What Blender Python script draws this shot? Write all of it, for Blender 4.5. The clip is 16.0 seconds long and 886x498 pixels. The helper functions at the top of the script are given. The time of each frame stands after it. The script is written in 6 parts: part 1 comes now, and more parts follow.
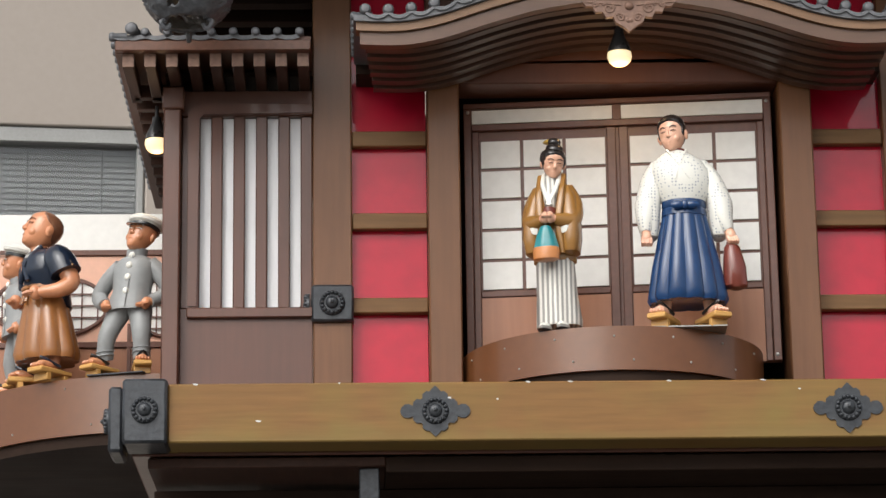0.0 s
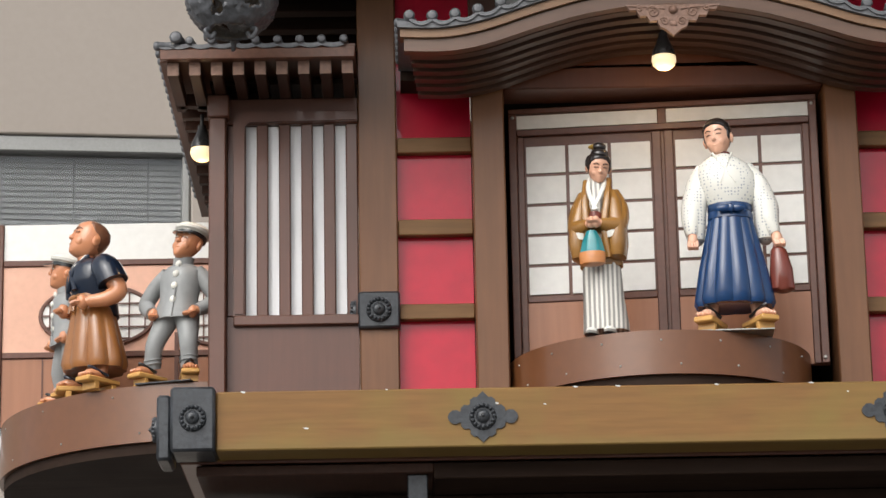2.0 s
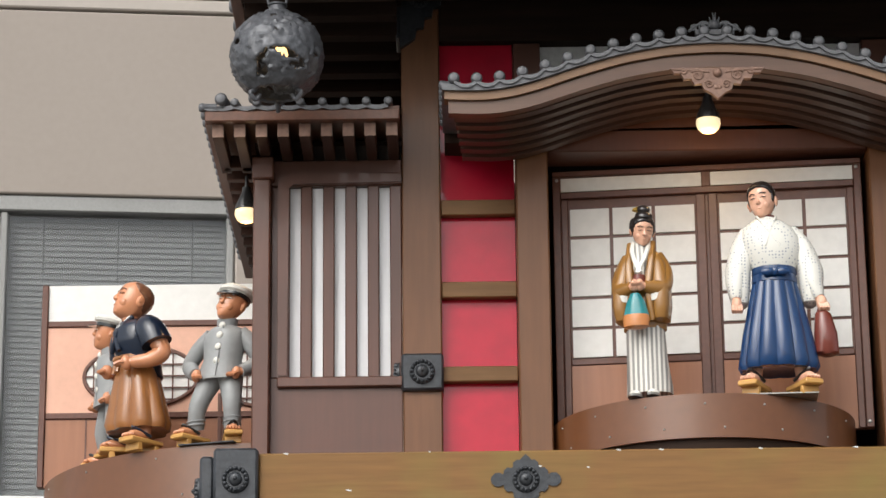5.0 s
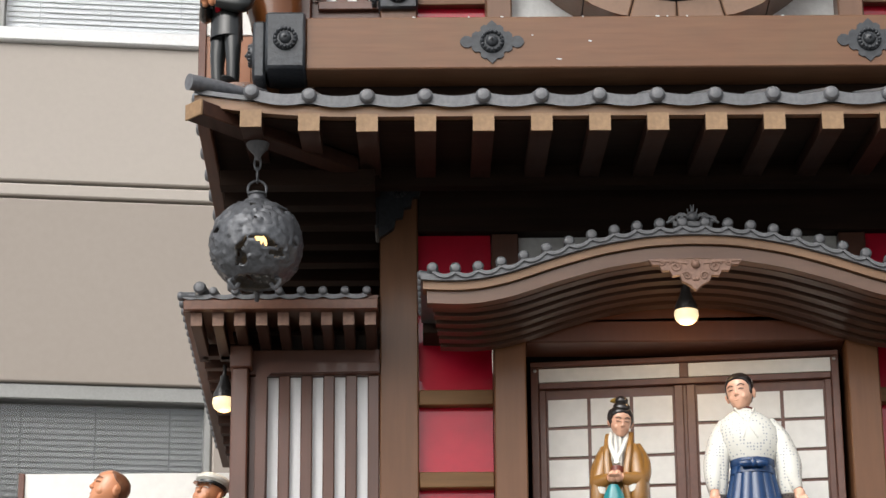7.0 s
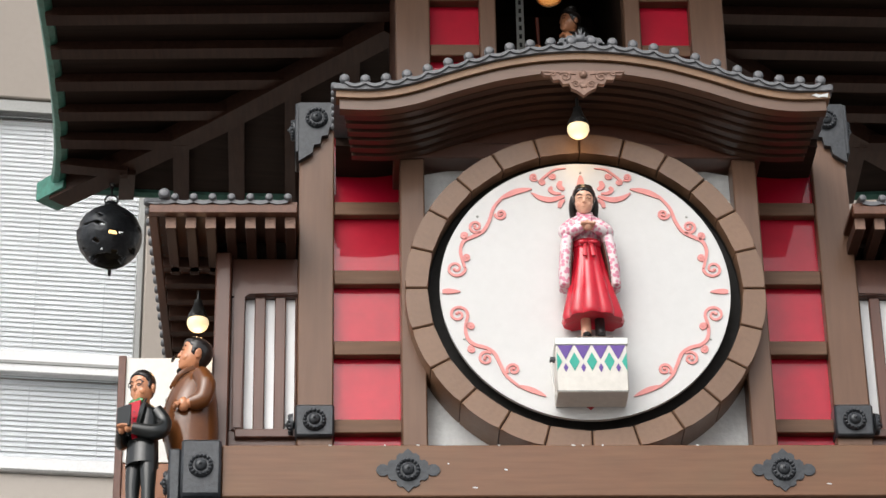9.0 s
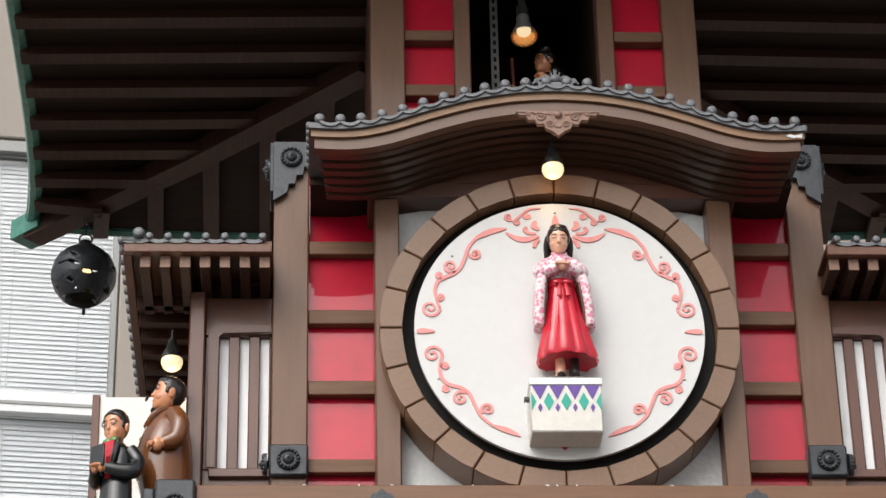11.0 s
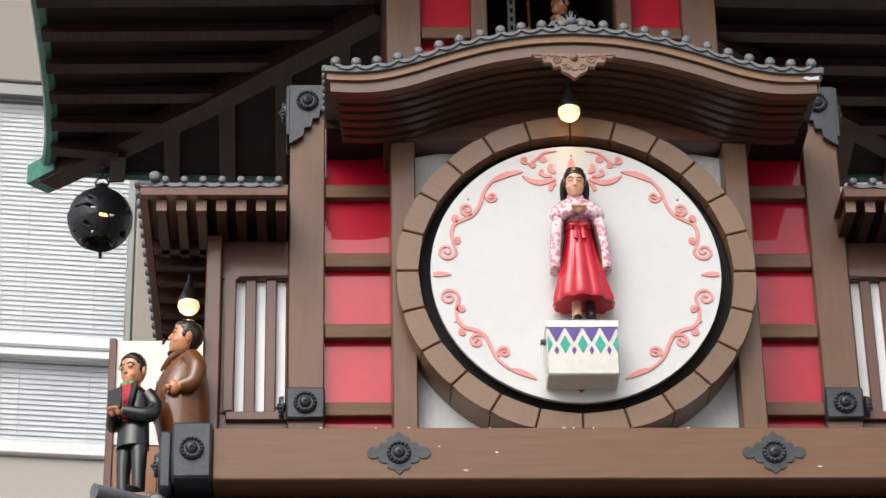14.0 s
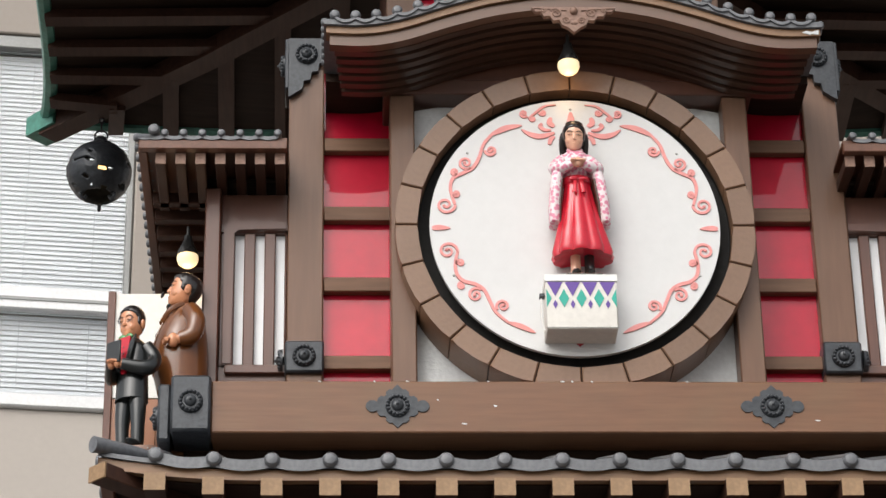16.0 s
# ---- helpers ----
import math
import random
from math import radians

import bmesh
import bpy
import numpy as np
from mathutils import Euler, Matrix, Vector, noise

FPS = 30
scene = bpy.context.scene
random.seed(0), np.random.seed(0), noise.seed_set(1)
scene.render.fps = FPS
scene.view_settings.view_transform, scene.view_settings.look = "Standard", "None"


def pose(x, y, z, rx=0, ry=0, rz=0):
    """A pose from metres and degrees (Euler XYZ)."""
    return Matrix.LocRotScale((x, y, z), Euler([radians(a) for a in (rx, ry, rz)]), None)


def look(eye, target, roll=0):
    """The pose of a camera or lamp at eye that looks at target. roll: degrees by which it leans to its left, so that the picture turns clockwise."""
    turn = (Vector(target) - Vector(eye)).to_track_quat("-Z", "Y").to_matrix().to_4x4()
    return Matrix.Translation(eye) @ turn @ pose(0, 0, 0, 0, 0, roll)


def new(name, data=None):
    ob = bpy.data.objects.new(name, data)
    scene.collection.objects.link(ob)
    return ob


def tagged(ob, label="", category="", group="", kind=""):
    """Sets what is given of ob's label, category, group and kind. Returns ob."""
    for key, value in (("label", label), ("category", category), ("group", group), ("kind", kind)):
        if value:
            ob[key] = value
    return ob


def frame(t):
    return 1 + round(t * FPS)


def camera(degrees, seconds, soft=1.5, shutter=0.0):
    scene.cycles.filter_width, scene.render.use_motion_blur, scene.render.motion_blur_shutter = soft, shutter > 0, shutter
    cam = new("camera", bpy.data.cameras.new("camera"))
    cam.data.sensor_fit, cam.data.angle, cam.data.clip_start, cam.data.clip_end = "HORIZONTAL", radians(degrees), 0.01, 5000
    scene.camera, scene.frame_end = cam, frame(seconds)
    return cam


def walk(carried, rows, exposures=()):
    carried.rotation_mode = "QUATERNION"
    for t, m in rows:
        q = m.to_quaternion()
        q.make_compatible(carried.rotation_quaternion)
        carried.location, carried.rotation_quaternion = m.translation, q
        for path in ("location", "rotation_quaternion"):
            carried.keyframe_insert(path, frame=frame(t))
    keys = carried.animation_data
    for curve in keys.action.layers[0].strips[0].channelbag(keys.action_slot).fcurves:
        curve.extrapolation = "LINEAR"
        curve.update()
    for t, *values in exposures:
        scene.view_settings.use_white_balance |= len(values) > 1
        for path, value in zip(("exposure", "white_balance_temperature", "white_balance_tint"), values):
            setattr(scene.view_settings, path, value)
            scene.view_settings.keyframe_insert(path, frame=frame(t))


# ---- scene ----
# camera and walk
cam = camera(17.844, 16.0, soft=1.5)
EYE = Vector((-0.667, -6.662, 1.6))
ROWS = [
    (0.0, 1.644, 15.476, -0.825),
    (0.5, 0.743, 15.278, -1.062),
    (1.0, 0.572, 15.250, -1.049),
    (1.5, 0.485, 15.373, -1.157),
    (2.0, 0.676, 15.610, -1.112),
    (2.5, 0.592, 15.884, -0.817),
    (3.0, 0.473, 16.070, -0.699),
    (3.5, 0.138, 16.253, -0.624),
    (4.0, -0.110, 16.440, -0.635),
    (4.2, -0.199, 16.582, -0.689),
    (6.3, -0.059, 18.311, -0.328),
    (6.5, 0.006, 19.127, -0.244),
    (6.7, 0.082, 20.059, -0.310),
    (7.0, 0.275, 20.735, -0.461),
    (7.2, 0.490, 21.867, -0.550),
    (7.5, 0.788, 23.259, -0.684),
    (7.8, 1.016, 24.416, -0.546),
    (8.0, 1.173, 25.650, -0.387),
    (8.5, 1.913, 27.809, -0.597),
    (9.0, 2.273, 29.393, -1.025),
    (9.5, 2.606, 29.943, -1.082),
    (10.0, 2.852, 29.968, -1.263),
    (10.2, 2.895, 30.196, -1.161),
    (12.5, 2.856, 30.033, -1.286),
    (13.0, 2.820, 29.831, -1.153),
    (13.5, 2.603, 29.698, -0.954),
    (14.0, 2.479, 29.039, -1.115),
    (14.5, 2.302, 28.578, -1.133),
    (15.0, 2.191, 28.392, -0.995),
    (15.5, 2.192, 28.285, -1.010),
    (16.0, 2.483, 28.099, -0.987),
]

def aim(yaw, pitch, roll):
    a, b = radians(yaw), radians(pitch)
    way = Vector((math.sin(a) * math.cos(b), math.cos(a) * math.cos(b), math.sin(b)))
    return look(EYE, EYE + way, roll)
walk(cam, [(t, aim(a, b, c)) for t, a, b, c in ROWS], [(0.0, -0.68), (5.0, -0.66), (8.0, -0.62), (16.0, -0.66)])

# overcast daylight
world = bpy.data.worlds.new("overcast")
scene.world = world
world.use_nodes = True
wn, wl = world.node_tree.nodes, world.node_tree.links
sky = wn.new("ShaderNodeTexSky")
sky.sky_type, sky.sun_disc = "NISHITA", False
sky.sun_elevation, sky.sun_rotation = radians(42), radians(208)
sky.dust_density, sky.air_density = 4.0, 1.0
hsv = wn.new("ShaderNodeHueSaturation")
hsv.inputs["Saturation"].default_value = 0.22
wl.new(sky.outputs[0], hsv.inputs["Color"])
wl.new(hsv.outputs[0], wn["Background"].inputs["Color"])
wn["Background"].inputs["Strength"].default_value = 0.3
sun_data = bpy.data.lights.new("sun", "SUN")
sun_data.energy, sun_data.angle, sun_data.color = 2.3, radians(64), (1.0, 0.96, 0.9)
sun = new("sun", sun_data)
sun.matrix_world = look((-3.2, -6.0, 6.0), (0, 0, 0))


# materials
def mat(name, base, rough=0.5, vary=0.25, scale=6.0, grain=(1, 1, 1), bump=0.15, fine=60.0, metal=0.0, coat=0.0,
        second=None, amount=0.35, emit=0.0, piece=0.0, coat_rough=0.06, spec=0.5):
    m = bpy.data.materials.new(name)
    m.use_nodes = True
    n, l = m.node_tree.nodes, m.node_tree.links
    b = n["Principled BSDF"]
    tc = n.new("ShaderNodeTexCoord")
    mp = n.new("ShaderNodeMapping")
    mp.inputs["Scale"].default_value = grain
    l.new(tc.outputs["Object"], mp.inputs["Vector"])
    big = n.new("ShaderNodeTexNoise")
    big.inputs["Scale"].default_value, big.inputs["Detail"].default_value = scale, 6.0
    small = n.new("ShaderNodeTexNoise")
    small.inputs["Scale"].default_value, small.inputs["Detail"].default_value = fine, 4.0
    l.new(tc.outputs["Object"], big.inputs["Vector"])
    l.new(mp.outputs[0], small.inputs["Vector"])
    dark = [c * (1 - vary) for c in base]
    light = [min(1, c * (1 + vary)) for c in base]
    r = n.new("ShaderNodeMapRange")
    r.inputs["From Min"].default_value, r.inputs["From Max"].default_value = 0.3, 0.7
    l.new(small.outputs["Fac"], r.inputs["Value"])
    mix = n.new("ShaderNodeMix")
    mix.data_type = "RGBA"
    mix.inputs["A"].default_value, mix.inputs["B"].default_value = (*dark, 1), (*light, 1)
    l.new(r.outputs[0], mix.inputs["Factor"])
    col = mix.outputs["Result"]
    r2 = n.new("ShaderNodeMapRange")
    r2.inputs["From Min"].default_value, r2.inputs["From Max"].default_value = 0.45, 0.75
    r2.inputs["To Max"].default_value = amount
    l.new(big.outputs["Fac"], r2.inputs["Value"])
    mix2 = n.new("ShaderNodeMix")
    mix2.data_type = "RGBA"
    sc = second or [c * 0.7 for c in base]
    mix2.inputs["B"].default_value = (*sc, 1)
    l.new(r2.outputs[0], mix2.inputs["Factor"])
    l.new(col, mix2.inputs["A"])
    col = mix2.outputs["Result"]
    if piece:
        oi = n.new("ShaderNodeObjectInfo")
        r3 = n.new("ShaderNodeMapRange")
        r3.inputs["To Min"].default_value, r3.inputs["To Max"].default_value = 1 - piece, 1 + piece
        l.new(oi.outputs["Random"], r3.inputs["Value"])
        h = n.new("ShaderNodeHueSaturation")
        l.new(r3.outputs[0], h.inputs["Value"])
        l.new(col, h.inputs["Color"])
        col = h.outputs[0]
    l.new(col, b.inputs["Base Color"])
    rr = n.new("ShaderNodeMapRange")
    rr.inputs["To Min"].default_value, rr.inputs["To Max"].default_value = max(0.02, rough - 0.12), min(1, rough + 0.12)
    l.new(big.outputs["Fac"], rr.inputs["Value"])
    l.new(rr.outputs[0], b.inputs["Roughness"])
    b.inputs["Metallic"].default_value = metal
    b.inputs["Specular IOR Level"].default_value = spec
    b.inputs["Coat Weight"].default_value, b.inputs["Coat Roughness"].default_value = coat, coat_rough
    if bump:
        bp = n.new("ShaderNodeBump")
        bp.inputs["Strength"].default_value, bp.inputs["Distance"].default_value = bump, 0.004
        l.new(small.outputs["Fac"], bp.inputs["Height"])
        l.new(bp.outputs[0], b.inputs["Normal"])
    if emit:
        b.inputs["Emission Color"].default_value, b.inputs["Emission Strength"].default_value = (*base, 1), emit
    return m


GX, GZ, GY = (0.08, 1, 1), (1, 1, 0.08), (1, 0.08, 1)
OLIVE, BROWN, BAY = (0.205, 0.103, 0.032), (0.162, 0.074, 0.036), (0.112, 0.043, 0.026)
beam_low = mat("olive_brown_beam_paint", OLIVE, 0.55, 0.12, 5, GX, 0.15, 70, second=(0.2, 0.15, 0.04), amount=0.6, spec=0.3)
post_up = mat("red_brown_post_paint", (0.155, 0.082, 0.05), 0.5, 0.09, 4, GZ, 0.12, 70, second=(0.125, 0.068, 0.042), amount=0.5, spec=0.3, coat=0.3, coat_rough=0.16)
rail_up = mat("red_brown_rail_paint", (0.155, 0.082, 0.048), 0.5, 0.18, 6, GX, 0.2, 70, spec=0.3)
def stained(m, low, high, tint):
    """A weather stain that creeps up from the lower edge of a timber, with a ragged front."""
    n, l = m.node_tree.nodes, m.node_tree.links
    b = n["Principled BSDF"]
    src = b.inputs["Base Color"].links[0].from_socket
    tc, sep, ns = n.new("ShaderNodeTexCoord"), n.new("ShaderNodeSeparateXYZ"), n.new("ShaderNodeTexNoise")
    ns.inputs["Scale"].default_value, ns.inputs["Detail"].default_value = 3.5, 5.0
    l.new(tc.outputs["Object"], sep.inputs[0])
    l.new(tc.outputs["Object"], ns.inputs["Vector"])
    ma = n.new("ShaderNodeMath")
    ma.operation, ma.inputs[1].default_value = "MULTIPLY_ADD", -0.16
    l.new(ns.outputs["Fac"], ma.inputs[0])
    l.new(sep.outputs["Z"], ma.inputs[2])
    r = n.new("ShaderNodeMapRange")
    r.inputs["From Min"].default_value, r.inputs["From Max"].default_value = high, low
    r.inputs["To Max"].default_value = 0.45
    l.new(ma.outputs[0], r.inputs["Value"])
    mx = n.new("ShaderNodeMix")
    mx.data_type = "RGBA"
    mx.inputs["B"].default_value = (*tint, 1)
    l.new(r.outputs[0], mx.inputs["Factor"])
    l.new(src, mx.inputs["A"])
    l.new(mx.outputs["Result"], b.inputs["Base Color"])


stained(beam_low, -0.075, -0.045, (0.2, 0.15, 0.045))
beam_up = mat("brown_beam_paint", BROWN, 0.5, 0.12, 5, GX, 0.15, 70, second=(0.16, 0.1, 0.055), amount=0.4, spec=0.3, coat=0.3, coat_rough=0.16)
post_paint = mat("brown_post_paint", (0.172, 0.077, 0.035), 0.48, 0.09, 4, GZ, 0.12, 70, second=(0.12, 0.058, 0.03), amount=0.5, spec=0.3, coat=0.3, coat_rough=0.16)
rail_paint = mat("brown_rail_paint", (0.18, 0.093, 0.036), 0.5, 0.18, 6, GX, 0.2, 70, spec=0.3)
bay_paint = mat("dark_brown_bay_paint", BAY, 0.38, 0.07, 4, GZ, 0.06, 70, second=(0.065, 0.034, 0.024), amount=0.6, coat=0.22, coat_rough=0.08)
eave_wood = mat("red_brown_eave_wood", (0.13, 0.052, 0.028), 0.45, 0.2, 5, GY, 0.2, 70)
rafter_end = mat("pale_rafter_end_paint", (0.27, 0.165, 0.085), 0.55, 0.2, 12, (1, 1, 1), 0.2, 60)
fascia = mat("ochre_fascia_paint", (0.205, 0.108, 0.05), 0.5, 0.14, 6, GX, 0.15, 70, coat=0.2, coat_rough=0.15)
# Soffit wood with the shade under roofs put into a near-black base colour.
shade_wood = mat("shaded_soffit_wood", (0.027, 0.015, 0.01), 0.7, 0.25, 4, GX, 0.2, 40, spec=0.15)
ring_paint = mat("taupe_ring_paint", (0.178, 0.095, 0.052), 0.5, 0.06, 8, (1, 1, 1), 0.2, 90, piece=0.12, coat=0.3, coat_rough=0.16)
red_paint = mat("glossy_red_panel_paint", (0.5, 0.003, 0.028), 0.4, 0.08, 3, (1, 1, 1), 0.02, 20, coat=0.85, coat_rough=0.03, spec=0.2)
lantern_iron = mat("grey_lantern_iron", (0.1, 0.105, 0.115), 0.42, 0.3, 14, (1, 1, 1), 0.3, 90, metal=0.3, second=(0.06, 0.06, 0.065), amount=0.5)
board_brown = mat("brown_bargeboard_paint", (0.115, 0.055, 0.029), 0.45, 0.1, 6, GX, 0.12, 70, coat=0.3, coat_rough=0.12)
# Moulding paint lowered to hold the gable soffit's shade in its colour.
moulding = mat("shaded_moulding_paint", (0.055, 0.026, 0.016), 0.4, 0.12, 6, GX, 0.1, 70, coat=0.35, coat_rough=0.1)
# Eave rafter wood darkened so the colour itself carries the eaves' shade.
shade_rafter = mat("shaded_rafter_wood", (0.05, 0.022, 0.014), 0.55, 0.2, 5, GY, 0.2, 70, spec=0.25)
iron = mat("black_iron", (0.032, 0.036, 0.042), 0.36, 0.3, 14, (1, 1, 1), 0.25, 90, metal=0.2, second=(0.07, 0.075, 0.08), amount=0.5)
tile_grey = mat("grey_roof_tile", (0.115, 0.12, 0.13), 0.38, 0.2, 10, (1, 1, 1), 0.15, 80, piece=0.1, second=(0.17, 0.17, 0.175))
white_panel = mat("white_board", (0.78, 0.78, 0.75), 0.45, 0.04, 4, (1, 1, 1), 0.05, 40, second=(0.66, 0.66, 0.62), amount=0.3)
plaster = mat("white_plaster", (0.68, 0.7, 0.7), 0.7, 0.08, 8, (1, 1, 1), 0.6, 60, second=(0.55, 0.57, 0.58), amount=0.5)
slat_white = mat("white_slit_board", (0.8, 0.81, 0.82), 0.5, 0.06, 6, GZ, 0.1, 60)
kick_panel = mat("tan_kick_panel", (0.33, 0.14, 0.07), 0.4, 0.08, 3, GZ, 0.08, 50)
door_frame = mat("brown_door_frame", (0.12, 0.046, 0.028), 0.4, 0.15, 6, (1, 1, 1), 0.1, 60)
drum_brown = mat("brown_sheet_metal", (0.15, 0.056, 0.02), 0.34, 0.06, 3, (1, 1, 1), 0.02, 40, coat=0.3, coat_rough=0.1)
# Near-black stands in for the unlit inside of recesses and gaps.
black_void = mat("black_cavity_shade", (0.012, 0.011, 0.01), 0.85, 0.3, 5)
disc_white = mat("white_dial_enamel", (0.6, 0.598, 0.592), 0.35, 0.02, 3, (1, 1, 1), 0.02, 40, second=(0.6, 0.595, 0.585), amount=0.3)
pink_paint = mat("salmon_pink_paint", (0.72, 0.27, 0.25), 0.45, 0.06, 20)
carve = mat("carved_brown_wood", (0.24, 0.14, 0.1), 0.55, 0.2, 20, (1, 1, 1), 0.4, 90)
green_copper = mat("green_copper_sheet", (0.06, 0.21, 0.16), 0.4, 0.25, 8, (1, 1, 1), 0.1, 40, second=(0.02, 0.07, 0.06))
peach = mat("peach_screen_paint", (0.75, 0.43, 0.31), 0.5, 0.05, 4, (1, 1, 1), 0.05, 40)
beige_wall = mat("beige_facade_panel", (0.315, 0.275, 0.24), 0.75, 0.02, 0.8, (1, 1, 1), 0.06, 25, second=(0.3, 0.262, 0.23))
pale_wall = mat("pale_facade_panel", (0.42, 0.378, 0.338), 0.75, 0.02, 0.8, (1, 1, 1), 0.06, 25, second=(0.4, 0.36, 0.32))
grey_frame = mat("grey_aluminium", (0.26, 0.26, 0.25), 0.4, 0.06, 2, metal=0.3)
white_frame = mat("white_aluminium_sill", (0.75, 0.75, 0.75), 0.4, 0.06, 2)
blind_white = mat("white_blind_slat", (0.69, 0.69, 0.695), 0.5, 0.05, 1.0)
blind_grey = mat("grey_blind_slat", (0.15, 0.148, 0.142), 0.5, 0.08, 1.0)
asphalt = mat("pale_street_paving", (0.14, 0.133, 0.124), 0.8, 0.12, 0.6, (1, 1, 1), 0.3, 30, second=(0.1, 0.096, 0.09), amount=0.5)
steel = mat("galvanised_steel", (0.4, 0.4, 0.38), 0.35, 0.1, 20, metal=0.8)
bulb_cap = mat("dark_lamp_socket", (0.05, 0.05, 0.05), 0.3, 0.1, 20, metal=0.5)
bulb_glow = mat("warm_bulb_glass", (1.0, 0.8, 0.48), 0.3, 0.0, 5, bump=0, amount=0, emit=1.3)
flame_glow = mat("lantern_flame", (1.0, 0.62, 0.25), 0.3, 0.0, 5, bump=0, amount=0, emit=4.0)
glass = mat("window_glass", (0.9, 0.93, 0.95), 0.02, 0.0, 1, bump=0, amount=0)
gb = glass.node_tree.nodes["Principled BSDF"]
gb.inputs["Transmission Weight"].default_value = 1.0
gb.inputs["IOR"].default_value = 1.42


def varnish(name, base, vary=0.06, second=None, amount=0.18, scale=14, coat=1.0):
    return mat(name, base, 0.4, vary, scale, (1, 1, 1), 0.05, 40, coat=coat, second=second, amount=amount, coat_rough=0.035, spec=0.15)


skin = varnish("doll_skin_lacquer", (0.78, 0.44, 0.3), second=(0.74, 0.36, 0.25))
skin_tan = varnish("doll_tan_lacquer", (0.6, 0.26, 0.13), second=(0.58, 0.2, 0.1))
hair = varnish("doll_hair_lacquer", (0.018, 0.014, 0.013))
hair_brown = varnish("doll_cropped_hair", (0.2, 0.09, 0.05))
navy = varnish("doll_navy_lacquer", (0.004, 0.036, 0.12), second=(0.002, 0.016, 0.07))
indigo = varnish("doll_indigo_lacquer", (0.005, 0.012, 0.028))
ochre = varnish("doll_ochre_lacquer", (0.3, 0.145, 0.035), second=(0.2, 0.09, 0.02))
caramel = varnish("doll_caramel_lacquer", (0.3, 0.12, 0.035), second=(0.2, 0.075, 0.02))
suit_brown = varnish("doll_brown_suit_lacquer", (0.15, 0.05, 0.013), second=(0.08, 0.027, 0.008))
cloth_grey = varnish("doll_grey_lacquer", (0.29, 0.3, 0.3), coat=0.4)
cloth_white = varnish("doll_white_lacquer", (0.75, 0.74, 0.68), coat=0.4)
black_suit = varnish("doll_black_suit_lacquer", (0.012, 0.014, 0.014))
crimson = varnish("doll_crimson_lacquer", (0.55, 0.012, 0.03), second=(0.42, 0.008, 0.018))
teal = varnish("doll_teal_lacquer", (0.02, 0.22, 0.24))
orange = varnish("doll_orange_lacquer", (0.55, 0.21, 0.06))
maroon = varnish("doll_maroon_lacquer", (0.16, 0.035, 0.022))
geta_wood = varnish("doll_sandal_wood", (0.6, 0.33, 0.1), coat=0.5)
green_tie = varnish("doll_green_lacquer", (0.03, 0.22, 0.05))


def stripes(name, a, b, count, axis, size=0.24):
    """Painted stripes (or dots) on lacquer."""
    m = varnish(name, a, coat=0.5)
    n, l = m.node_tree.nodes, m.node_tree.links
    tc = n.new("ShaderNodeTexCoord")
    if axis == "dots":
        v = n.new("ShaderNodeTexVoronoi")
        v.inputs["Scale"].default_value, v.inputs["Randomness"].default_value = count, 0.25 if size < 0.3 else 1.0
        l.new(tc.outputs["Object"], v.inputs["Vector"])
        src, lo, hi = v.outputs["Distance"], size, size * 1.25
    else:
        v = n.new("ShaderNodeTexWave")
        v.bands_direction = axis
        v.inputs["Scale"].default_value = count
        v.inputs["Distortion"].default_value = 0.4
        l.new(tc.outputs["Object"], v.inputs["Vector"])
        src, lo, hi = v.outputs["Fac"], 0.45, 0.55
    r = n.new("ShaderNodeMapRange")
    r.inputs["From Min"].default_value, r.inputs["From Max"].default_value = lo, hi
    l.new(src, r.inputs["Value"])
    mx = n.new("ShaderNodeMix")
    mx.data_type = "RGBA"
    mx.inputs["A"].default_value, mx.inputs["B"].default_value = (*b, 1), (*a, 1)
    l.new(r.outputs[0], mx.inputs["Factor"])
    l.new(mx.outputs["Result"], n["Principled BSDF"].inputs["Base Color"])
    return m


stripe_kimono = stripes("doll_striped_kimono", (0.72, 0.7, 0.64), (0.3, 0.29, 0.27), 27, "X")
dot_shirt = stripes("doll_dotted_shirt", (0.76, 0.75, 0.69), (0.36, 0.38, 0.42), 120, "dots")
pink_kimono = stripes("doll_pink_arrow_kimono", (0.76, 0.66, 0.67), (0.68, 0.24, 0.34), 85, "dots", 0.42)


# mesh helpers
ORG = {}


def thing(name, at, label, category, group="", kind=""):
    ob = new(name)
    ob.empty_display_size = 0.05
    ob.location = at
    ORG[ob.name] = Vector(at)
    return tagged(ob, label, category, group, kind)


def mesh_of(name, bm, mats, origin):
    bmesh.ops.translate(bm, verts=bm.verts, vec=-origin)
    bmesh.ops.recalc_face_normals(bm, faces=bm.faces)
    me = bpy.data.meshes.new(name)
    bm.to_mesh(me)
    me.set_sharp_from_angle(angle=radians(38))
    bm.free()
    for m in mats if isinstance(mats, (list, tuple)) else [mats]:
        me.materials.append(m)
    return me


def part(name, bm, mats, parent, label="", at=None):
    """One mesh under a thing or part, from world coordinates."""
    o = Vector(at) if at is not None else ORG[parent.name]
    ob = new(name, mesh_of(name, bm, mats, o))
    ob.parent = parent
    ob.location = o - ORG[parent.name]
    ORG[ob.name] = o
    return tagged(ob, label)


def solid(name, bm, mats, at, label, category, group="", kind=""):
    """A thing that is one mesh."""
    o = Vector(at)
    ob = new(name, mesh_of(name, bm, mats, o))
    ob.location = o
    ORG[ob.name] = o
    return tagged(ob, label, category, group, kind)


def piece(name, me, parent, at, rot=None):
    """An alike piece on shared mesh data."""
    ob = new(name, me)
    ob.parent = parent
    ob.matrix_basis = Matrix.Translation(Vector(at) - ORG[parent.name]) @ (rot or Matrix())
    return ob


def B():
    return bmesh.new()


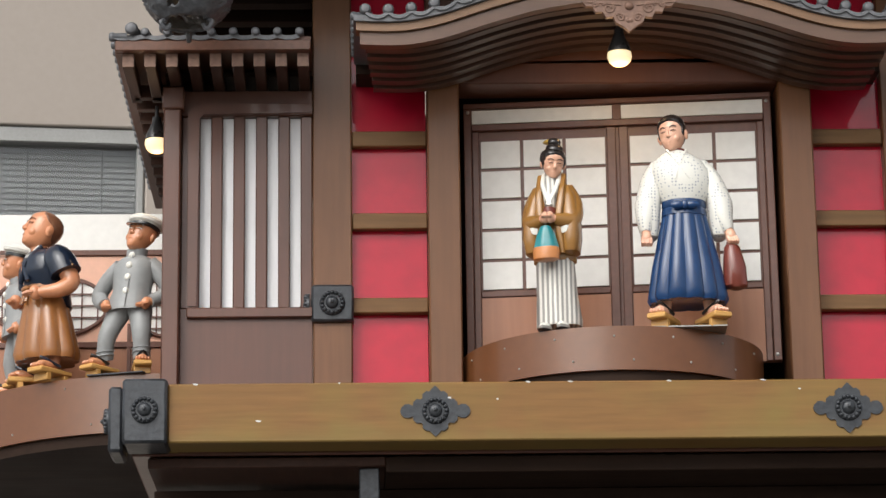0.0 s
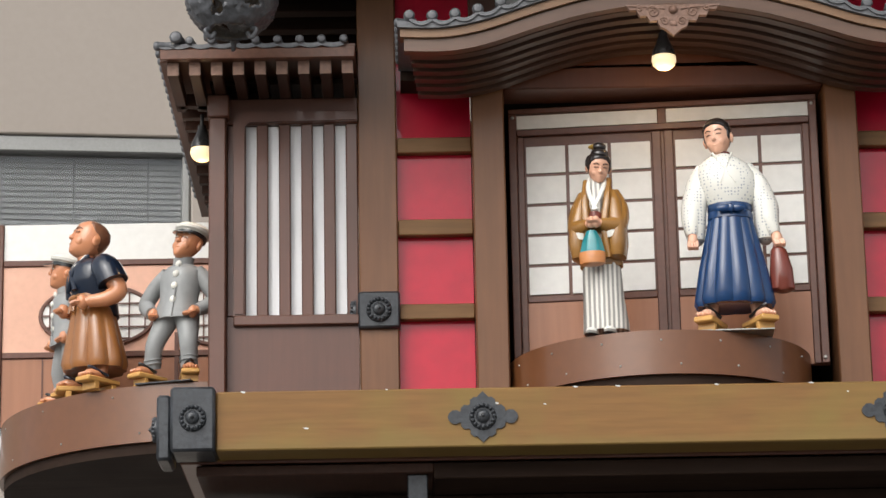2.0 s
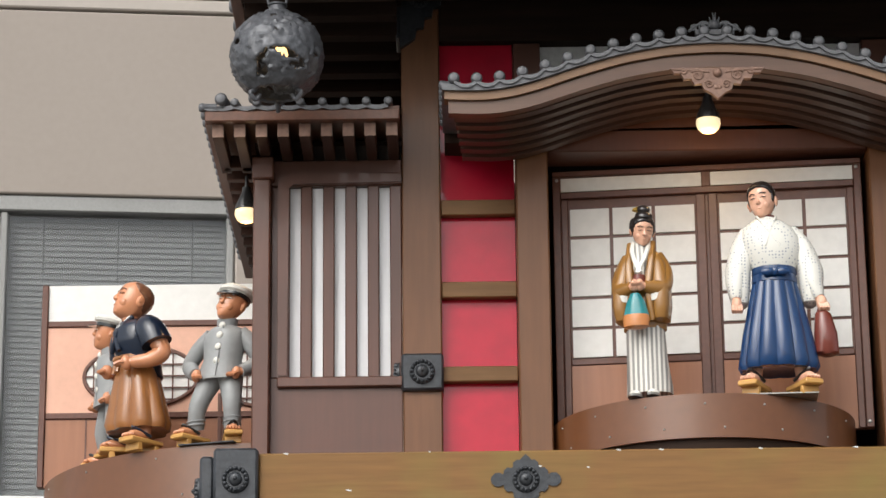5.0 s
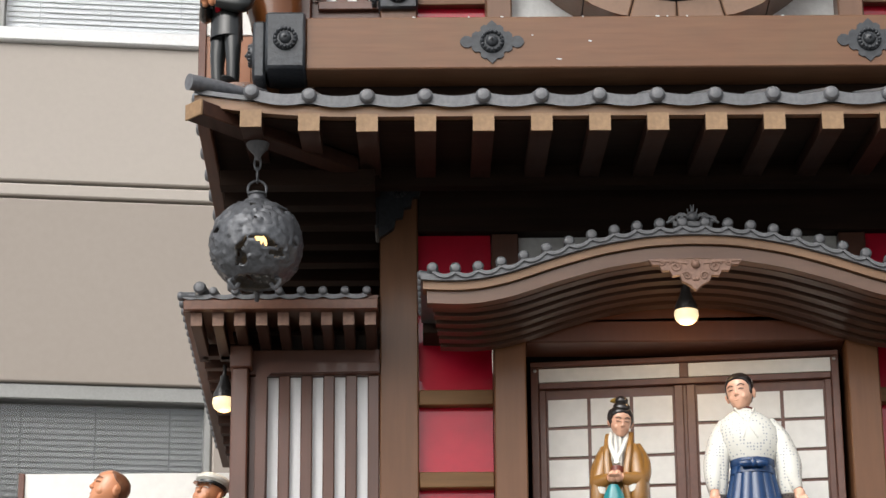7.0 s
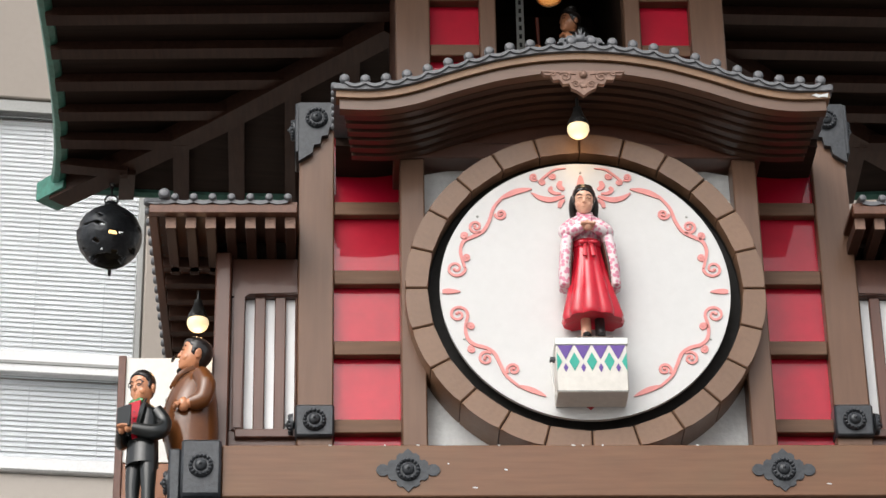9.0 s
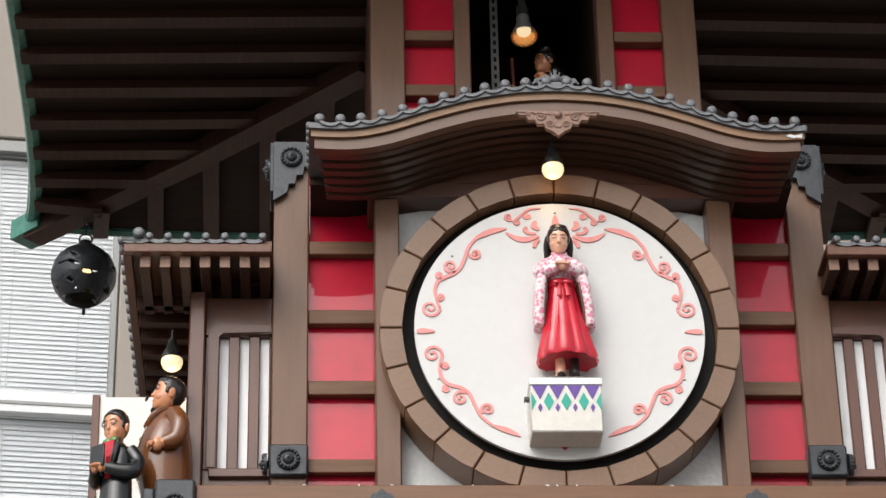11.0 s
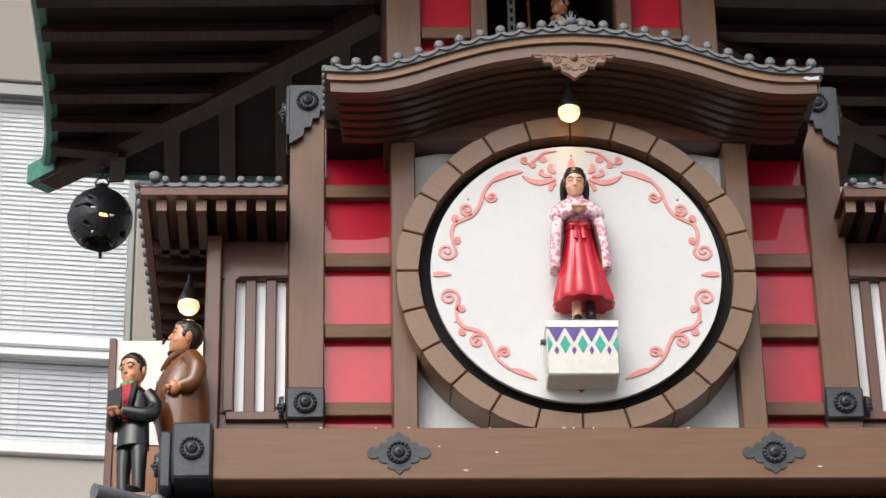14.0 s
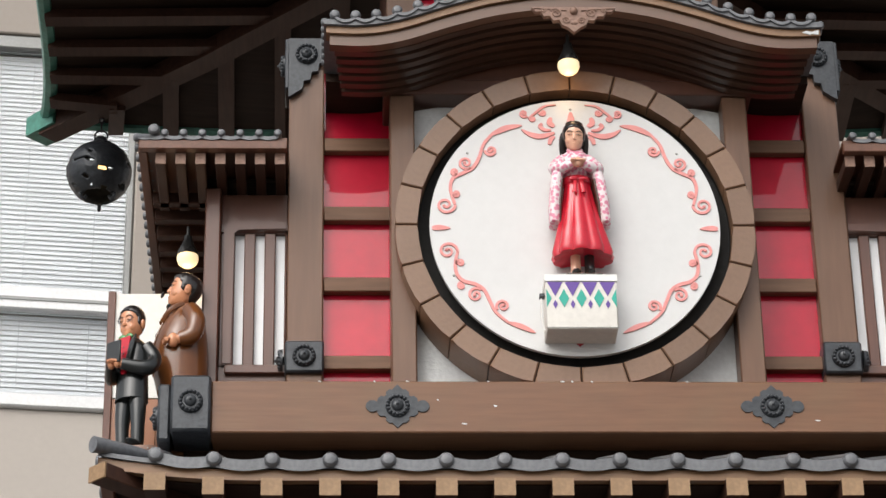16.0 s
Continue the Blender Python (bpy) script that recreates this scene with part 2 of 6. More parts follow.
def mark(bm, n, mi, smooth):
    bm.faces.ensure_lookup_table()
    for f in bm.faces[n:]:
        f.material_index, f.smooth = mi, smooth


def merge(bm, extra):
    """Adds one bmesh to another and frees it."""
    me = bpy.data.meshes.new("extra")
    extra.to_mesh(me)
    extra.free()
    bm.from_mesh(me)
    bpy.data.meshes.remove(me)
    return bm


def box(bm, x0, x1, y0, y1, z0, z1, bevel=0.003, mi=0):
    if bevel and len(bm.faces):
        return merge(bm, box(bmesh.new(), x0, x1, y0, y1, z0, z1, bevel, mi))
    n = 0 if bevel else len(bm.faces)
    if x0 > x1:
        x0, x1 = x1, x0
    m = Matrix.LocRotScale(((x0 + x1) / 2, (y0 + y1) / 2, (z0 + z1) / 2), None, (x1 - x0, y1 - y0, z1 - z0))
    r = bmesh.ops.create_cube(bm, size=1, matrix=m)
    if bevel:
        es = list({e for v in r["verts"] for e in v.link_edges})
        bmesh.ops.bevel(bm, geom=es, offset=bevel, segments=1, affect="EDGES")
    mark(bm, n, mi, False)
    return bm


def bx(*a, **k):
    return box(B(), *a, **k)


def loft(bm, rings, mi=0, smooth=True, cap=True):
    n = len(bm.faces)
    vs = [[bm.verts.new(p) for p in r] for r in rings]
    k = len(rings[0])
    for a, b in zip(vs, vs[1:]):
        for i in range(k):
            bm.faces.new((a[i], a[(i + 1) % k], b[(i + 1) % k], b[i]))
    if cap:
        bm.faces.new(vs[0][::-1])
        bm.faces.new(vs[-1])
    mark(bm, n, mi, smooth)
    return bm


def ring(c, rx, ry, n=20, fold=0.0, k=8, twist=0.0):
    return [Vector((c[0] + rx * (1 + fold * math.cos(k * a + twist)) * math.cos(a), c[1] + ry * (1 + fold * math.cos(k * a + twist)) * math.sin(a), c[2]))
            for a in (2 * math.pi * i / n for i in range(n))]


def ball(bm, c, r, mi=0, s=(1, 1, 1), seg=14, rot=None):
    n = len(bm.faces)
    m = Matrix.Translation(c) @ (rot or Matrix()) @ Matrix.Diagonal((r * s[0], r * s[1], r * s[2], 1))
    bmesh.ops.create_uvsphere(bm, u_segments=seg, v_segments=max(6, seg // 2), radius=1, matrix=m)
    mark(bm, n, mi, True)
    return bm


def sweep(bm, pts, radii, mi=0, n=10, flat=1.0):
    """A tube along points with changing radius."""
    pts = [Vector(p) for p in pts]
    if not isinstance(radii, (list, tuple)):
        radii = [radii] * len(pts)
    rings, prev = [], None
    for i, p in enumerate(pts):
        d = (pts[min(i + 1, len(pts) - 1)] - pts[max(i - 1, 0)]).normalized()
        if prev is None:
            ref = Vector((0, 1, 0)) if abs(d.y) < 0.8 else Vector((1, 0, 0))
            u = d.cross(ref).normalized()
        else:
            u = (prev - d * prev.dot(d)).normalized()
        prev = u
        v = d.cross(u)
        rings.append([p + radii[i] * (math.cos(a) * u + flat * math.sin(a) * v) for a in (2 * math.pi * j / n for j in range(n))])
    return loft(bm, rings, mi)


def smooth_pts(pts, k=5):
    """Catmull-Rom through a few points."""
    ps = [Vector(p) for p in pts]
    out = []
    for i in range(len(ps) - 1):
        a, b, c, d = ps[max(i - 1, 0)], ps[i], ps[i + 1], ps[min(i + 2, len(ps) - 1)]
        for j in range(k):
            t = j / k
            out.append(0.5 * (2 * b + (c - a) * t + (2 * a - 5 * b + 4 * c - d) * t * t + (3 * b - a - 3 * c + d) * t ** 3))
    return out + [ps[-1]]


def slab(bm, outline, y0, y1, mi=0, smooth=False):
    """An outline in x and z, given a thickness in y."""
    return loft(bm, [[Vector((x, y0, z)) for x, z in outline], [Vector((x, y1, z)) for x, z in outline]], mi, smooth)


def ribbon(bm, pts, widths, y0, y1, mi=0):
    """A raised flat band along points in x and z."""
    p2 = [Vector((p[0], p[1])) for p in pts]
    left, right = [], []
    for i, p in enumerate(p2):
        d = p2[min(i + 1, len(p2) - 1)] - p2[max(i - 1, 0)]
        d = d.normalized() if d.length > 1e-9 else Vector((1, 0))
        nrm = Vector((-d.y, d.x)) * widths[i] / 2
        left.append(p + nrm)
        right.append(p - nrm)
    n = len(bm.faces)
    rows = []
    for a, b in zip(left, right):
        rows.append([bm.verts.new((a.x, y0, a.y)), bm.verts.new((b.x, y0, b.y)), bm.verts.new((b.x, y1, b.y)), bm.verts.new((a.x, y1, a.y))])
    for r, s in zip(rows, rows[1:]):
        for i in range(4):
            bm.faces.new((r[i], r[(i + 1) % 4], s[(i + 1) % 4], s[i]))
    bm.faces.new(rows[0])
    bm.faces.new(rows[-1][::-1])
    mark(bm, n, mi, False)
    return bm


def spiral(cx, cz, r, turns, start, sense, n=22):
    """Points of a curl that winds in from its rim."""
    return [(cx + r * (1 - 0.82 * i / n) * math.cos(start + sense * turns * 2 * math.pi * i / n),
             cz + r * (1 - 0.82 * i / n) * math.sin(start + sense * turns * 2 * math.pi * i / n)) for i in range(n + 1)]


# ---- the ground and the tower's body
solid("ground", bx(-400, 400, -400, 400, -0.2, 0.0, bevel=0), asphalt, (0, 0, 0), "grey street paving running to the horizon", "ground", kind="structure")
base = thing("tower_base", (0, 1.2, 0), "brown wooden base carrying the clock tower", "tower base", kind="structure")
part("base_body", bx(-1.0, 1.0, 0.5, 2.2, 0.0, 2.78), shade_wood, base)
# Lighter left board and near-black right board paint in lit and unlit soffit.
part("soffit_board", bx(-1.2, -0.62, 0.125, 2.2, 2.93, 2.955), shade_rafter, base)
part("soffit_board", bx(-0.62, 1.2, 0.125, 2.2, 2.915, 2.955), shade_wood, base)
part("stage_floor", bx(-1.24, 1.24, 0.125, 2.2, 2.96, 3.06), bay_paint, base)
for x in (-0.66, 0.66):
    part("soffit_block", bx(x - 0.025, x + 0.025, 0.14, 0.2, 2.85, 2.929), iron, base)
part("cross_bearer", bx(-1.2, 1.2, 0.34, 0.42, 2.80, 2.914), shade_wood, base)
part("foot_plinth", bx(-1.1, 1.1, 0.4, 2.3, 0.0, 0.12), asphalt, base)


def rosette_mesh(r=0.027):
    bm = B()
    m = Matrix.Rotation(radians(90), 4, "X")
    n = len(bm.faces)
    bmesh.ops.create_cone(bm, cap_ends=True, segments=28, radius1=r * 0.98, radius2=r * 0.92, depth=r * 0.2, matrix=m)
    mark(bm, n, 0, False)
    for i in range(16):
        a = 2 * math.pi * i / 16
        ball(bm, (r * 0.78 * math.cos(a), -r * 0.12, r * 0.78 * math.sin(a)), r * 0.165, s=(1, 1.3, 1), seg=8)
    ball(bm, (0, -r * 0.12, 0), r * 0.5, s=(1, 0.75, 1), seg=14)
    ball(bm, (0, -r * 0.45, 0), r * 0.16, seg=8)
    return mesh_of("rosette", bm, iron, Vector())


ROSE = rosette_mesh(0.034)
SIDE = Matrix.Rotation(radians(-90), 4, "Z")


def diamond_fitting(parent, x, y, z):
    """A lobed iron plate with a rosette."""
    pts = []
    q = [(1, 0), (0.97, 0.13), (0.87, 0.26), (0.74, 0.27), (0.64, 0.2), (0.62, 0.36), (0.52, 0.48), (0.42, 0.45), (0.36, 0.5), (0.36, 0.66), (0.25, 0.78), (0.17, 0.76), (0.1, 0.87)]
    q2 = [(0, 1)] + [(-a, b) for a, b in reversed(q[1:])]
    for a, b in q + q2 + [(-a, -b) for a, b in q + q2]:
        pts.append((x + 0.085 * a, z + 0.063 * b))
    p = part("diamond_plate", slab(B(), pts, y - 0.004, y - 0.0002), iron, parent, "black iron diamond plate with scalloped edges", (x, y, z))
    piece("rosette", ROSE, p, (x, y - 0.006, z))


def stage_beam(y, z0, z1, xe, bw, mats, label, zo=0.01):
    bm = thing("stage_beam", (0, y, z0), label, "beam", "stage beams")
    part("timber", bx(-xe, xe, y, y + 0.12, z0, z1, bevel=0.004), mats, bm)
    for s in (-1, 1):
        part("return_timber", bx(s * (xe - 0.02), s * (xe + bw - 0.01), y + 0.121, y + 0.62, z0, z1 - 0.004, bevel=0.004), mats, bm)
        x = s * (xe + bw / 2)
        sh = part("corner_shoe", bx(s * xe, s * (xe + bw), y - 0.022, y + 0.12, z0 - 0.004, z1 + zo, bevel=0.007), iron, bm,
                  "black iron shoe on the beam end", (x, y, (z0 + z1) / 2))
        piece("rosette", ROSE, sh, (x, y - 0.026, (z0 + z1) / 2 + 0.004))
        xs = s * (xe + bw + 0.036)
        sd = part("side_shoe", bx(s * (xe + bw + 0.001), xs, y + 0.012, y + 0.16, z0 - 0.018, z1 - 0.002, bevel=0.007), iron, bm, "", (xs, y + 0.07, (z0 + z1) / 2))
        piece("rosette", ROSE, sd, (xs + s * 0.004, y + 0.07, (z0 + z1) / 2 - 0.004), Matrix.Rotation(radians(90 * s), 4, "Z"))
    rnd = random.Random(int(z0 * 100))
    for i in range(14):
        x, w = rnd.uniform(-xe + 0.05, xe - 0.05), rnd.uniform(0.004, 0.016)
        zt = z1 - 0.0005 if i % 3 else rnd.uniform(z0 + 0.01, z1 - 0.02)
        h = rnd.uniform(0.002, 0.004)
        part("paint_chip", slab(B(), [(x, zt), (x + w * 0.4, zt + 0.001), (x + w, zt - 0.0005), (x + w * 0.8, zt - h), (x + w * 0.3, zt - h * 0.7)], y - 0.0008, y + 0.002), plaster, bm, "bare pale chip in the paint")
    for x in (-0.5, 0.5):
        diamond_fitting(bm, x, y, (z0 + z1) / 2)
    return bm


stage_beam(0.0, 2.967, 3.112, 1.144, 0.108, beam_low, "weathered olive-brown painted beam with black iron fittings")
stage_beam(0.14, 4.685, 4.836, 0.994, 0.106, beam_up, "brown painted beam with black iron fittings", 0.008)


def cap_outline(s, x, z):
    """Outline of the scalloped corner bracket on a post head."""
    pts = [(x - s * 0.056, z), (x + s * 0.056, z), (x + s * 0.056, z - 0.055)]
    for i in range(1, 8):
        t = i / 8
        px, pz = x + s * (0.056 - 0.09 * t), z - 0.055 - 0.12 * t
        pts.append((px + s * 0.007 * (i % 2), pz - 0.012 * (i % 2)))
    pts += [(x - s * 0.04, z - 0.19), (x - s * 0.056, z - 0.2)]
    return pts


def storey_wall(name, label, z0, z1, rails, ztop, boxz, cap, post_paint, rail_paint):
    w = thing(name, (0, 0.42, z0), label, "wall", kind="structure")
    for s in (-1, 1):
        post = part("post", bx(s * 0.802, s * 0.7, 0.40, 0.50, z0, z1, bevel=0.004), post_paint, w)
        pb = part("post_shoe", bx(s * 0.806, s * 0.697, 0.382, 0.505, boxz - 0.048, boxz + 0.05, bevel=0.006), iron, w, "black iron collar round the post", (s * 0.752, 0.38, boxz))
        piece("rosette", ROSE, pb, (s * 0.752, 0.378, boxz))
        piece("rosette", ROSE, pb, (s * 0.815, 0.415, boxz), Matrix.Rotation(radians(90 * s), 4, "Z"))
        cp = part("post_cap", slab(B(), cap_outline(-s, s * 0.748, cap), 0.38, 0.398), iron, w, "scalloped black iron bracket", (s * 0.748, 0.38, cap))
        piece("rosette", ROSE, cp, (s * 0.752, 0.376, cap - 0.055))
        part("cap_side", bx(s * 0.8025, s * 0.815, 0.382, 0.50, cap - 0.17, cap, bevel=0.003), iron, w)
        piece("rosette", ROSE, cp, (s * 0.818, 0.44, cap - 0.06), Matrix.Rotation(radians(90 * s), 4, "Z"))
        edges = [z0] + [v for r in rails for v in r] + [ztop]
        for a, b in zip(edges[0::2], edges[1::2]):
            part("red_panel", bx(s * 0.7, s * 0.505, 0.438, 0.452, a - 0.002, b + 0.002, bevel=0), red_paint, w)
        for a, b in rails:
            part("rail", bx(s * 0.6995, s * 0.5035, 0.408, 0.437, a, b, bevel=0.003), rail_paint, w)
        part("side_wall", bx(s * 0.80, s * 0.74, 0.501, 2.0, z0, z1, bevel=0), bay_paint, w)
    part("back_wall", bx(-0.8, 0.8, 2.0, 2.05, z0, z1, bevel=0), bay_paint, w)
    return w


low = storey_wall("wall_lower", "brown posts and rails framing glossy red panels", 3.06, 4.45, [(3.388, 3.429), (3.614, 3.657), (3.839, 3.881)], 4.325, 3.409, 4.50, post_paint, rail_paint)
part("head_beam", bx(-0.7, 0.7, 0.405, 0.5, 4.325, 4.46), shade_wood, low)
up = storey_wall("wall_upper", "brown posts and rails framing glossy red panels", 4.80, 6.07, [(5.0, 5.042), (5.243, 5.288), (5.47, 5.516), (5.699, 5.743)], 6.0, 5.027, 6.065, post_up, rail_up)
# Added dark sheets close the gap below the upper stage as if shaded.
part("dark_gap_back", bx(-1.07, 1.07, 0.265, 0.3, 4.4, 4.79, bevel=0), shade_wood, up)
for s in (-1, 1):
    part("dark_gap_side", bx(s * 1.07, s * 1.04, 0.301, 1.6, 4.4, 4.79, bevel=0), shade_wood, up)
part("deck", bx(-0.82, 0.82, 0.45, 2.0, 6.0, 6.06, bevel=0), shade_wood, up)

# ---- door bay of the lower storey
for s in (-1, 1):
    part("jamb", bx(s * 0.503, s * 0.419, 0.33, 0.46, 3.06, 4.08, bevel=0.004), post_paint, low)
    part("upper_jamb", bx(s * 0.503, s * 0.43, 0.42, 0.46, 4.081, 4.324, bevel=0.003), bay_paint, low)
    # Reveal and recess sheets are blackened in place of deep shade.
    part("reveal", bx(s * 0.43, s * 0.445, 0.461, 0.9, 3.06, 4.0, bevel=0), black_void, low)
part("lintel", bx(-0.419, 0.419, 0.335, 0.46, 3.986, 4.045, bevel=0.004), bay_paint, low)
part("white_infill", bx(-0.429, 0.429, 0.45, 0.46, 4.046, 4.323, bevel=0), plaster, low)
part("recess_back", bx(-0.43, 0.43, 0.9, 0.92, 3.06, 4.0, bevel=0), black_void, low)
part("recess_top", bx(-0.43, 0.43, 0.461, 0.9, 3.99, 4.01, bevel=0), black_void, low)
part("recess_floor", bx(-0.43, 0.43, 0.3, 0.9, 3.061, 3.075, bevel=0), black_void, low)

# curved gable roofs
PROFILE = [(0, 1), (0.17, 0.95), (0.34, 0.785), (0.51, 0.51), (0.67, 0.2), (0.75, 0.09), (0.83, 0.02), (0.92, 0.02), (1.0, 0.05)]
GRID = np.linspace(-1.3, 1.3, 521)
CURVE = np.interp(np.abs(GRID), [p[0] for p in PROFILE], [p[1] for p in PROFILE])
CURVE = np.convolve(np.pad(CURVE, 20, mode="edge"), np.hanning(41) / np.hanning(41).sum(), mode="valid")


def hump(s):
    return float(np.interp(s, GRID, CURVE))


def curved_band(bm, w, zb, h, top, bot, y0, y1, n=72, mi=0):
    xs = [w * (2 * i / n - 1) for i in range(n + 1)]
    up_ = [(x, zb + h * hump(x / w) + top) for x in xs]
    dn = [(x, zb + h * hump(x / w) + bot) for x in reversed(xs)]
    return slab(bm, up_ + dn, y0, y1, mi)


def crest_ornament(parent, x, y, z, k=1.0):
    bm = B()
    for s in (-1, 1):
        for cx, cz, r, st in ((0.03, 0.014, 0.013, 2.6), (0.052, 0.009, 0.009, 2.6)):
            sweep(bm, [(x + s * k * px, y, z + k * pz) for px, pz in spiral(cx, cz, r, 1.3, st, -1, 16)], 0.0032 * k, n=6)
        sweep(bm, smooth_pts([(x + s * 0.066 * k, y, z), (x + s * 0.04 * k, y, z + 0.018 * k), (x + s * 0.014 * k, y, z + 0.02 * k)]), 0.004 * k, n=6)
        for i in range(3):
            sweep(bm, [(x + s * 0.006 * i * k, y, z + 0.012 * k), (x + s * 0.009 * (i + 0.4) * k, y, z + (0.05 - 0.011 * i) * k)], [0.004 * k, 0.0015 * k], n=6)
    ball(bm, (x, y, z + 0.018 * k), 0.015 * k, s=(1, 0.7, 0.9), seg=10)
    box(bm, x - 0.05 * k, x + 0.05 * k, y - 0.006, y + 0.006, z - 0.012 * k, z + 0.004 * k, 0.002)
    return part("ridge_crest", bm, tile_grey, parent, "scrolled grey ridge crest", (x, y, z))


def pendant_carving(parent, y, z):
    bm = B()
    pts = [(-0.118, 0), (0.118, 0)]
    half = [(0.108, -0.014), (0.092, -0.014), (0.084, -0.03), (0.066, -0.029), (0.058, -0.044), (0.04, -0.042), (0.034, -0.058), (0.018, -0.066), (0.0, -0.082)]
    pts += half + [(-px, pz) for px, pz in reversed(half[:-1])]
    slab(bm, [(px, z + pz) for px, pz in pts], y - 0.012, y + 0.004)
    for s in (-1, 1):
        for cx, cz, r in ((0.05, -0.02, 0.017), (0.085, -0.01, 0.009), (0.022, -0.045, 0.011)):
            sweep(bm, [(s * px, y - 0.013, z + pz) for px, pz in spiral(cx, cz, r, 1.5, 0.4, 1, 20)], 0.0028, n=6)
        sweep(bm, smooth_pts([(s * 0.112, y - 0.013, z - 0.004), (s * 0.075, y - 0.013, z - 0.006), (s * 0.02, y - 0.013, z - 0.012)]), 0.0025, n=6)
        ball(bm, (s * 0.004, y - 0.012, z - 0.052), 0.006, s=(1, 0.6, 1.1), seg=8)
    ball(bm, (0, y - 0.014, z - 0.014), 0.012, s=(1, 0.9, 1), seg=12)
    return part("carved_pendant", bm, carve, parent, "carved brown pendant with scrolls", (0, y, z))


def round_tile_mesh(r, length, slope=0.0):
    """Round cover tile along y, with a domed end at its front."""
    bm = B()
    rows = []
    for y, k in ((-r * 0.55, 0.25), (-r * 0.45, 0.7), (-r * 0.15, 0.95), (0.0, 1.0), (r * 0.5, 1.0), (r * 0.7, 0.86), (length, 0.86)):
        rows.append([Vector((r * k * math.cos(a), y, slope * max(y, 0) + r * k * math.sin(a))) for a in (2 * math.pi * i / 12 for i in range(12))])
    loft(bm, rows)
    return mesh_of("round_tile", bm, tile_grey, Vector())


def pan_tile_mesh(w, length, sag, th=0.014, slope=0.0):
    """Sagging pan tile between two cover tiles."""
    bm = B()
    n = 8
    up_ = [(-w / 2 + w * i / n, -sag * math.sin(math.pi * i / n) ** 1.0) for i in range(n + 1)]
    o = up_ + [(x, z - th) for x, z in reversed(up_)]
    loft(bm, [[Vector((x, 0, z)) for x, z in o], [Vector((x, length, z + slope * length)) for x, z in o]], smooth=False)
    return mesh_of("pan_tile", bm, tile_grey, Vector())


def gable(label, w, zb, h, yf, yb, crest_k):
    """A cusped gable roof: tile course, two bargeboards, stepped soffit, pendant and crest."""
    g = thing("gable_roof", (0, yb, zb), label, "roof", "curved gable roofs")
    part("tile_bed", curved_band(B(), w, zb, h, -0.008, -0.024, yf - 0.004, yb), tile_grey, g)
    part("upper_bargeboard", curved_band(B(), w - 0.006, zb, h, -0.0245, -0.046, yf + 0.006, yf + 0.05), fascia, g)
    part("lower_bargeboard", curved_band(B(), w - 0.016, zb, h * 0.98, -0.0465, -0.08, yf + 0.016, yf + 0.05), board_brown, g)
    d = (yb - yf - 0.05) / 6
    for i in range(6):
        y0 = yf + 0.0505 + d * i
        # Soffit steps are coloured dark for the shade beneath the gable.
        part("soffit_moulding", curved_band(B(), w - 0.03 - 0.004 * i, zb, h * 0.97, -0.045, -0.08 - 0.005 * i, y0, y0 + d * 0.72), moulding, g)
        part("soffit_moulding", curved_band(B(), w - 0.034 - 0.004 * i, zb, h * 0.97, -0.045, -0.066 - 0.004 * i, y0 + d * 0.721, y0 + d * 0.999), shade_wood, g)
    part("roof_back", curved_band(B(), w - 0.004, zb, h, -0.009, -0.05, yb + 0.001, 0.436), shade_wood, g)
    rt = round_tile_mesh(0.0145, yb - yf)
    count = int(round(2 * w / 0.0575))
    xs = [-w + 0.03 + (2 * w - 0.06) * i / (count - 1) for i in range(count)]
    for i, x in enumerate(xs):
        piece("round_tile", rt, g, (x, yf - 0.006, zb + h * hump(x / w) + 0.008))
    for x, x2 in zip(xs, xs[1:]):
        bm = B()
        n = 6
        a = [(x + (x2 - x) * k / n, zb + h * hump((x + (x2 - x) * k / n) / w) - 0.0085 + 0.012 * (abs(2 * k / n - 1) ** 2) - 0.001) for k in range(n + 1)]
        slab(bm, a + [(q, v - 0.01) for q, v in reversed(a)], yf - 0.01, yf - 0.0045)
        part("pan_tile", bm, tile_grey, g)
    st = round_tile_mesh(0.012, 0.05)
    for s in (-1, 1):
        for i in range(7):
            y = yf + 0.02 + i * (yb - yf - 0.03) / 6.5
            piece("round_tile", st, g, (s * (w + 0.002), y, zb + h * hump(1.0) - 0.004), Matrix.Rotation(radians(90 * s), 4, "Z"))
    pendant_carving(g, yf + 0.006, zb + h * 0.97 - 0.09)
    crest_ornament(g, 0, yf + 0.02, zb + h + 0.014, crest_k)
    return g


gable("curved brown gable roof with grey tile edging over the doors", 0.692, 4.058, 0.124, 0.0, 0.33, 1.0)
dial_gable = gable("curved brown gable roof with grey tile edging over the dial", 0.70, 5.888, 0.135, 0.0, 0.26, 1.0)
part("paint_chip", slab(B(), [(0.642, 5.856), (0.655, 5.862), (0.668, 5.858), (0.69, 5.864), (0.688, 5.85), (0.672, 5.852), (0.664, 5.849)], 0.0035, 0.0058), plaster, dial_gable, "bare pale patch in the paint")
part("tympanum", slab(B(), [(-0.5, 4.0455), (0.5, 4.0455), (0.5, 4.06)] + [(x, 4.058 + 0.12 * hump(x / 0.692) - 0.075) for x in np.linspace(0.42, -0.42, 30)] + [(-0.5, 4.06)], 0.34, 0.36), bay_paint, low)


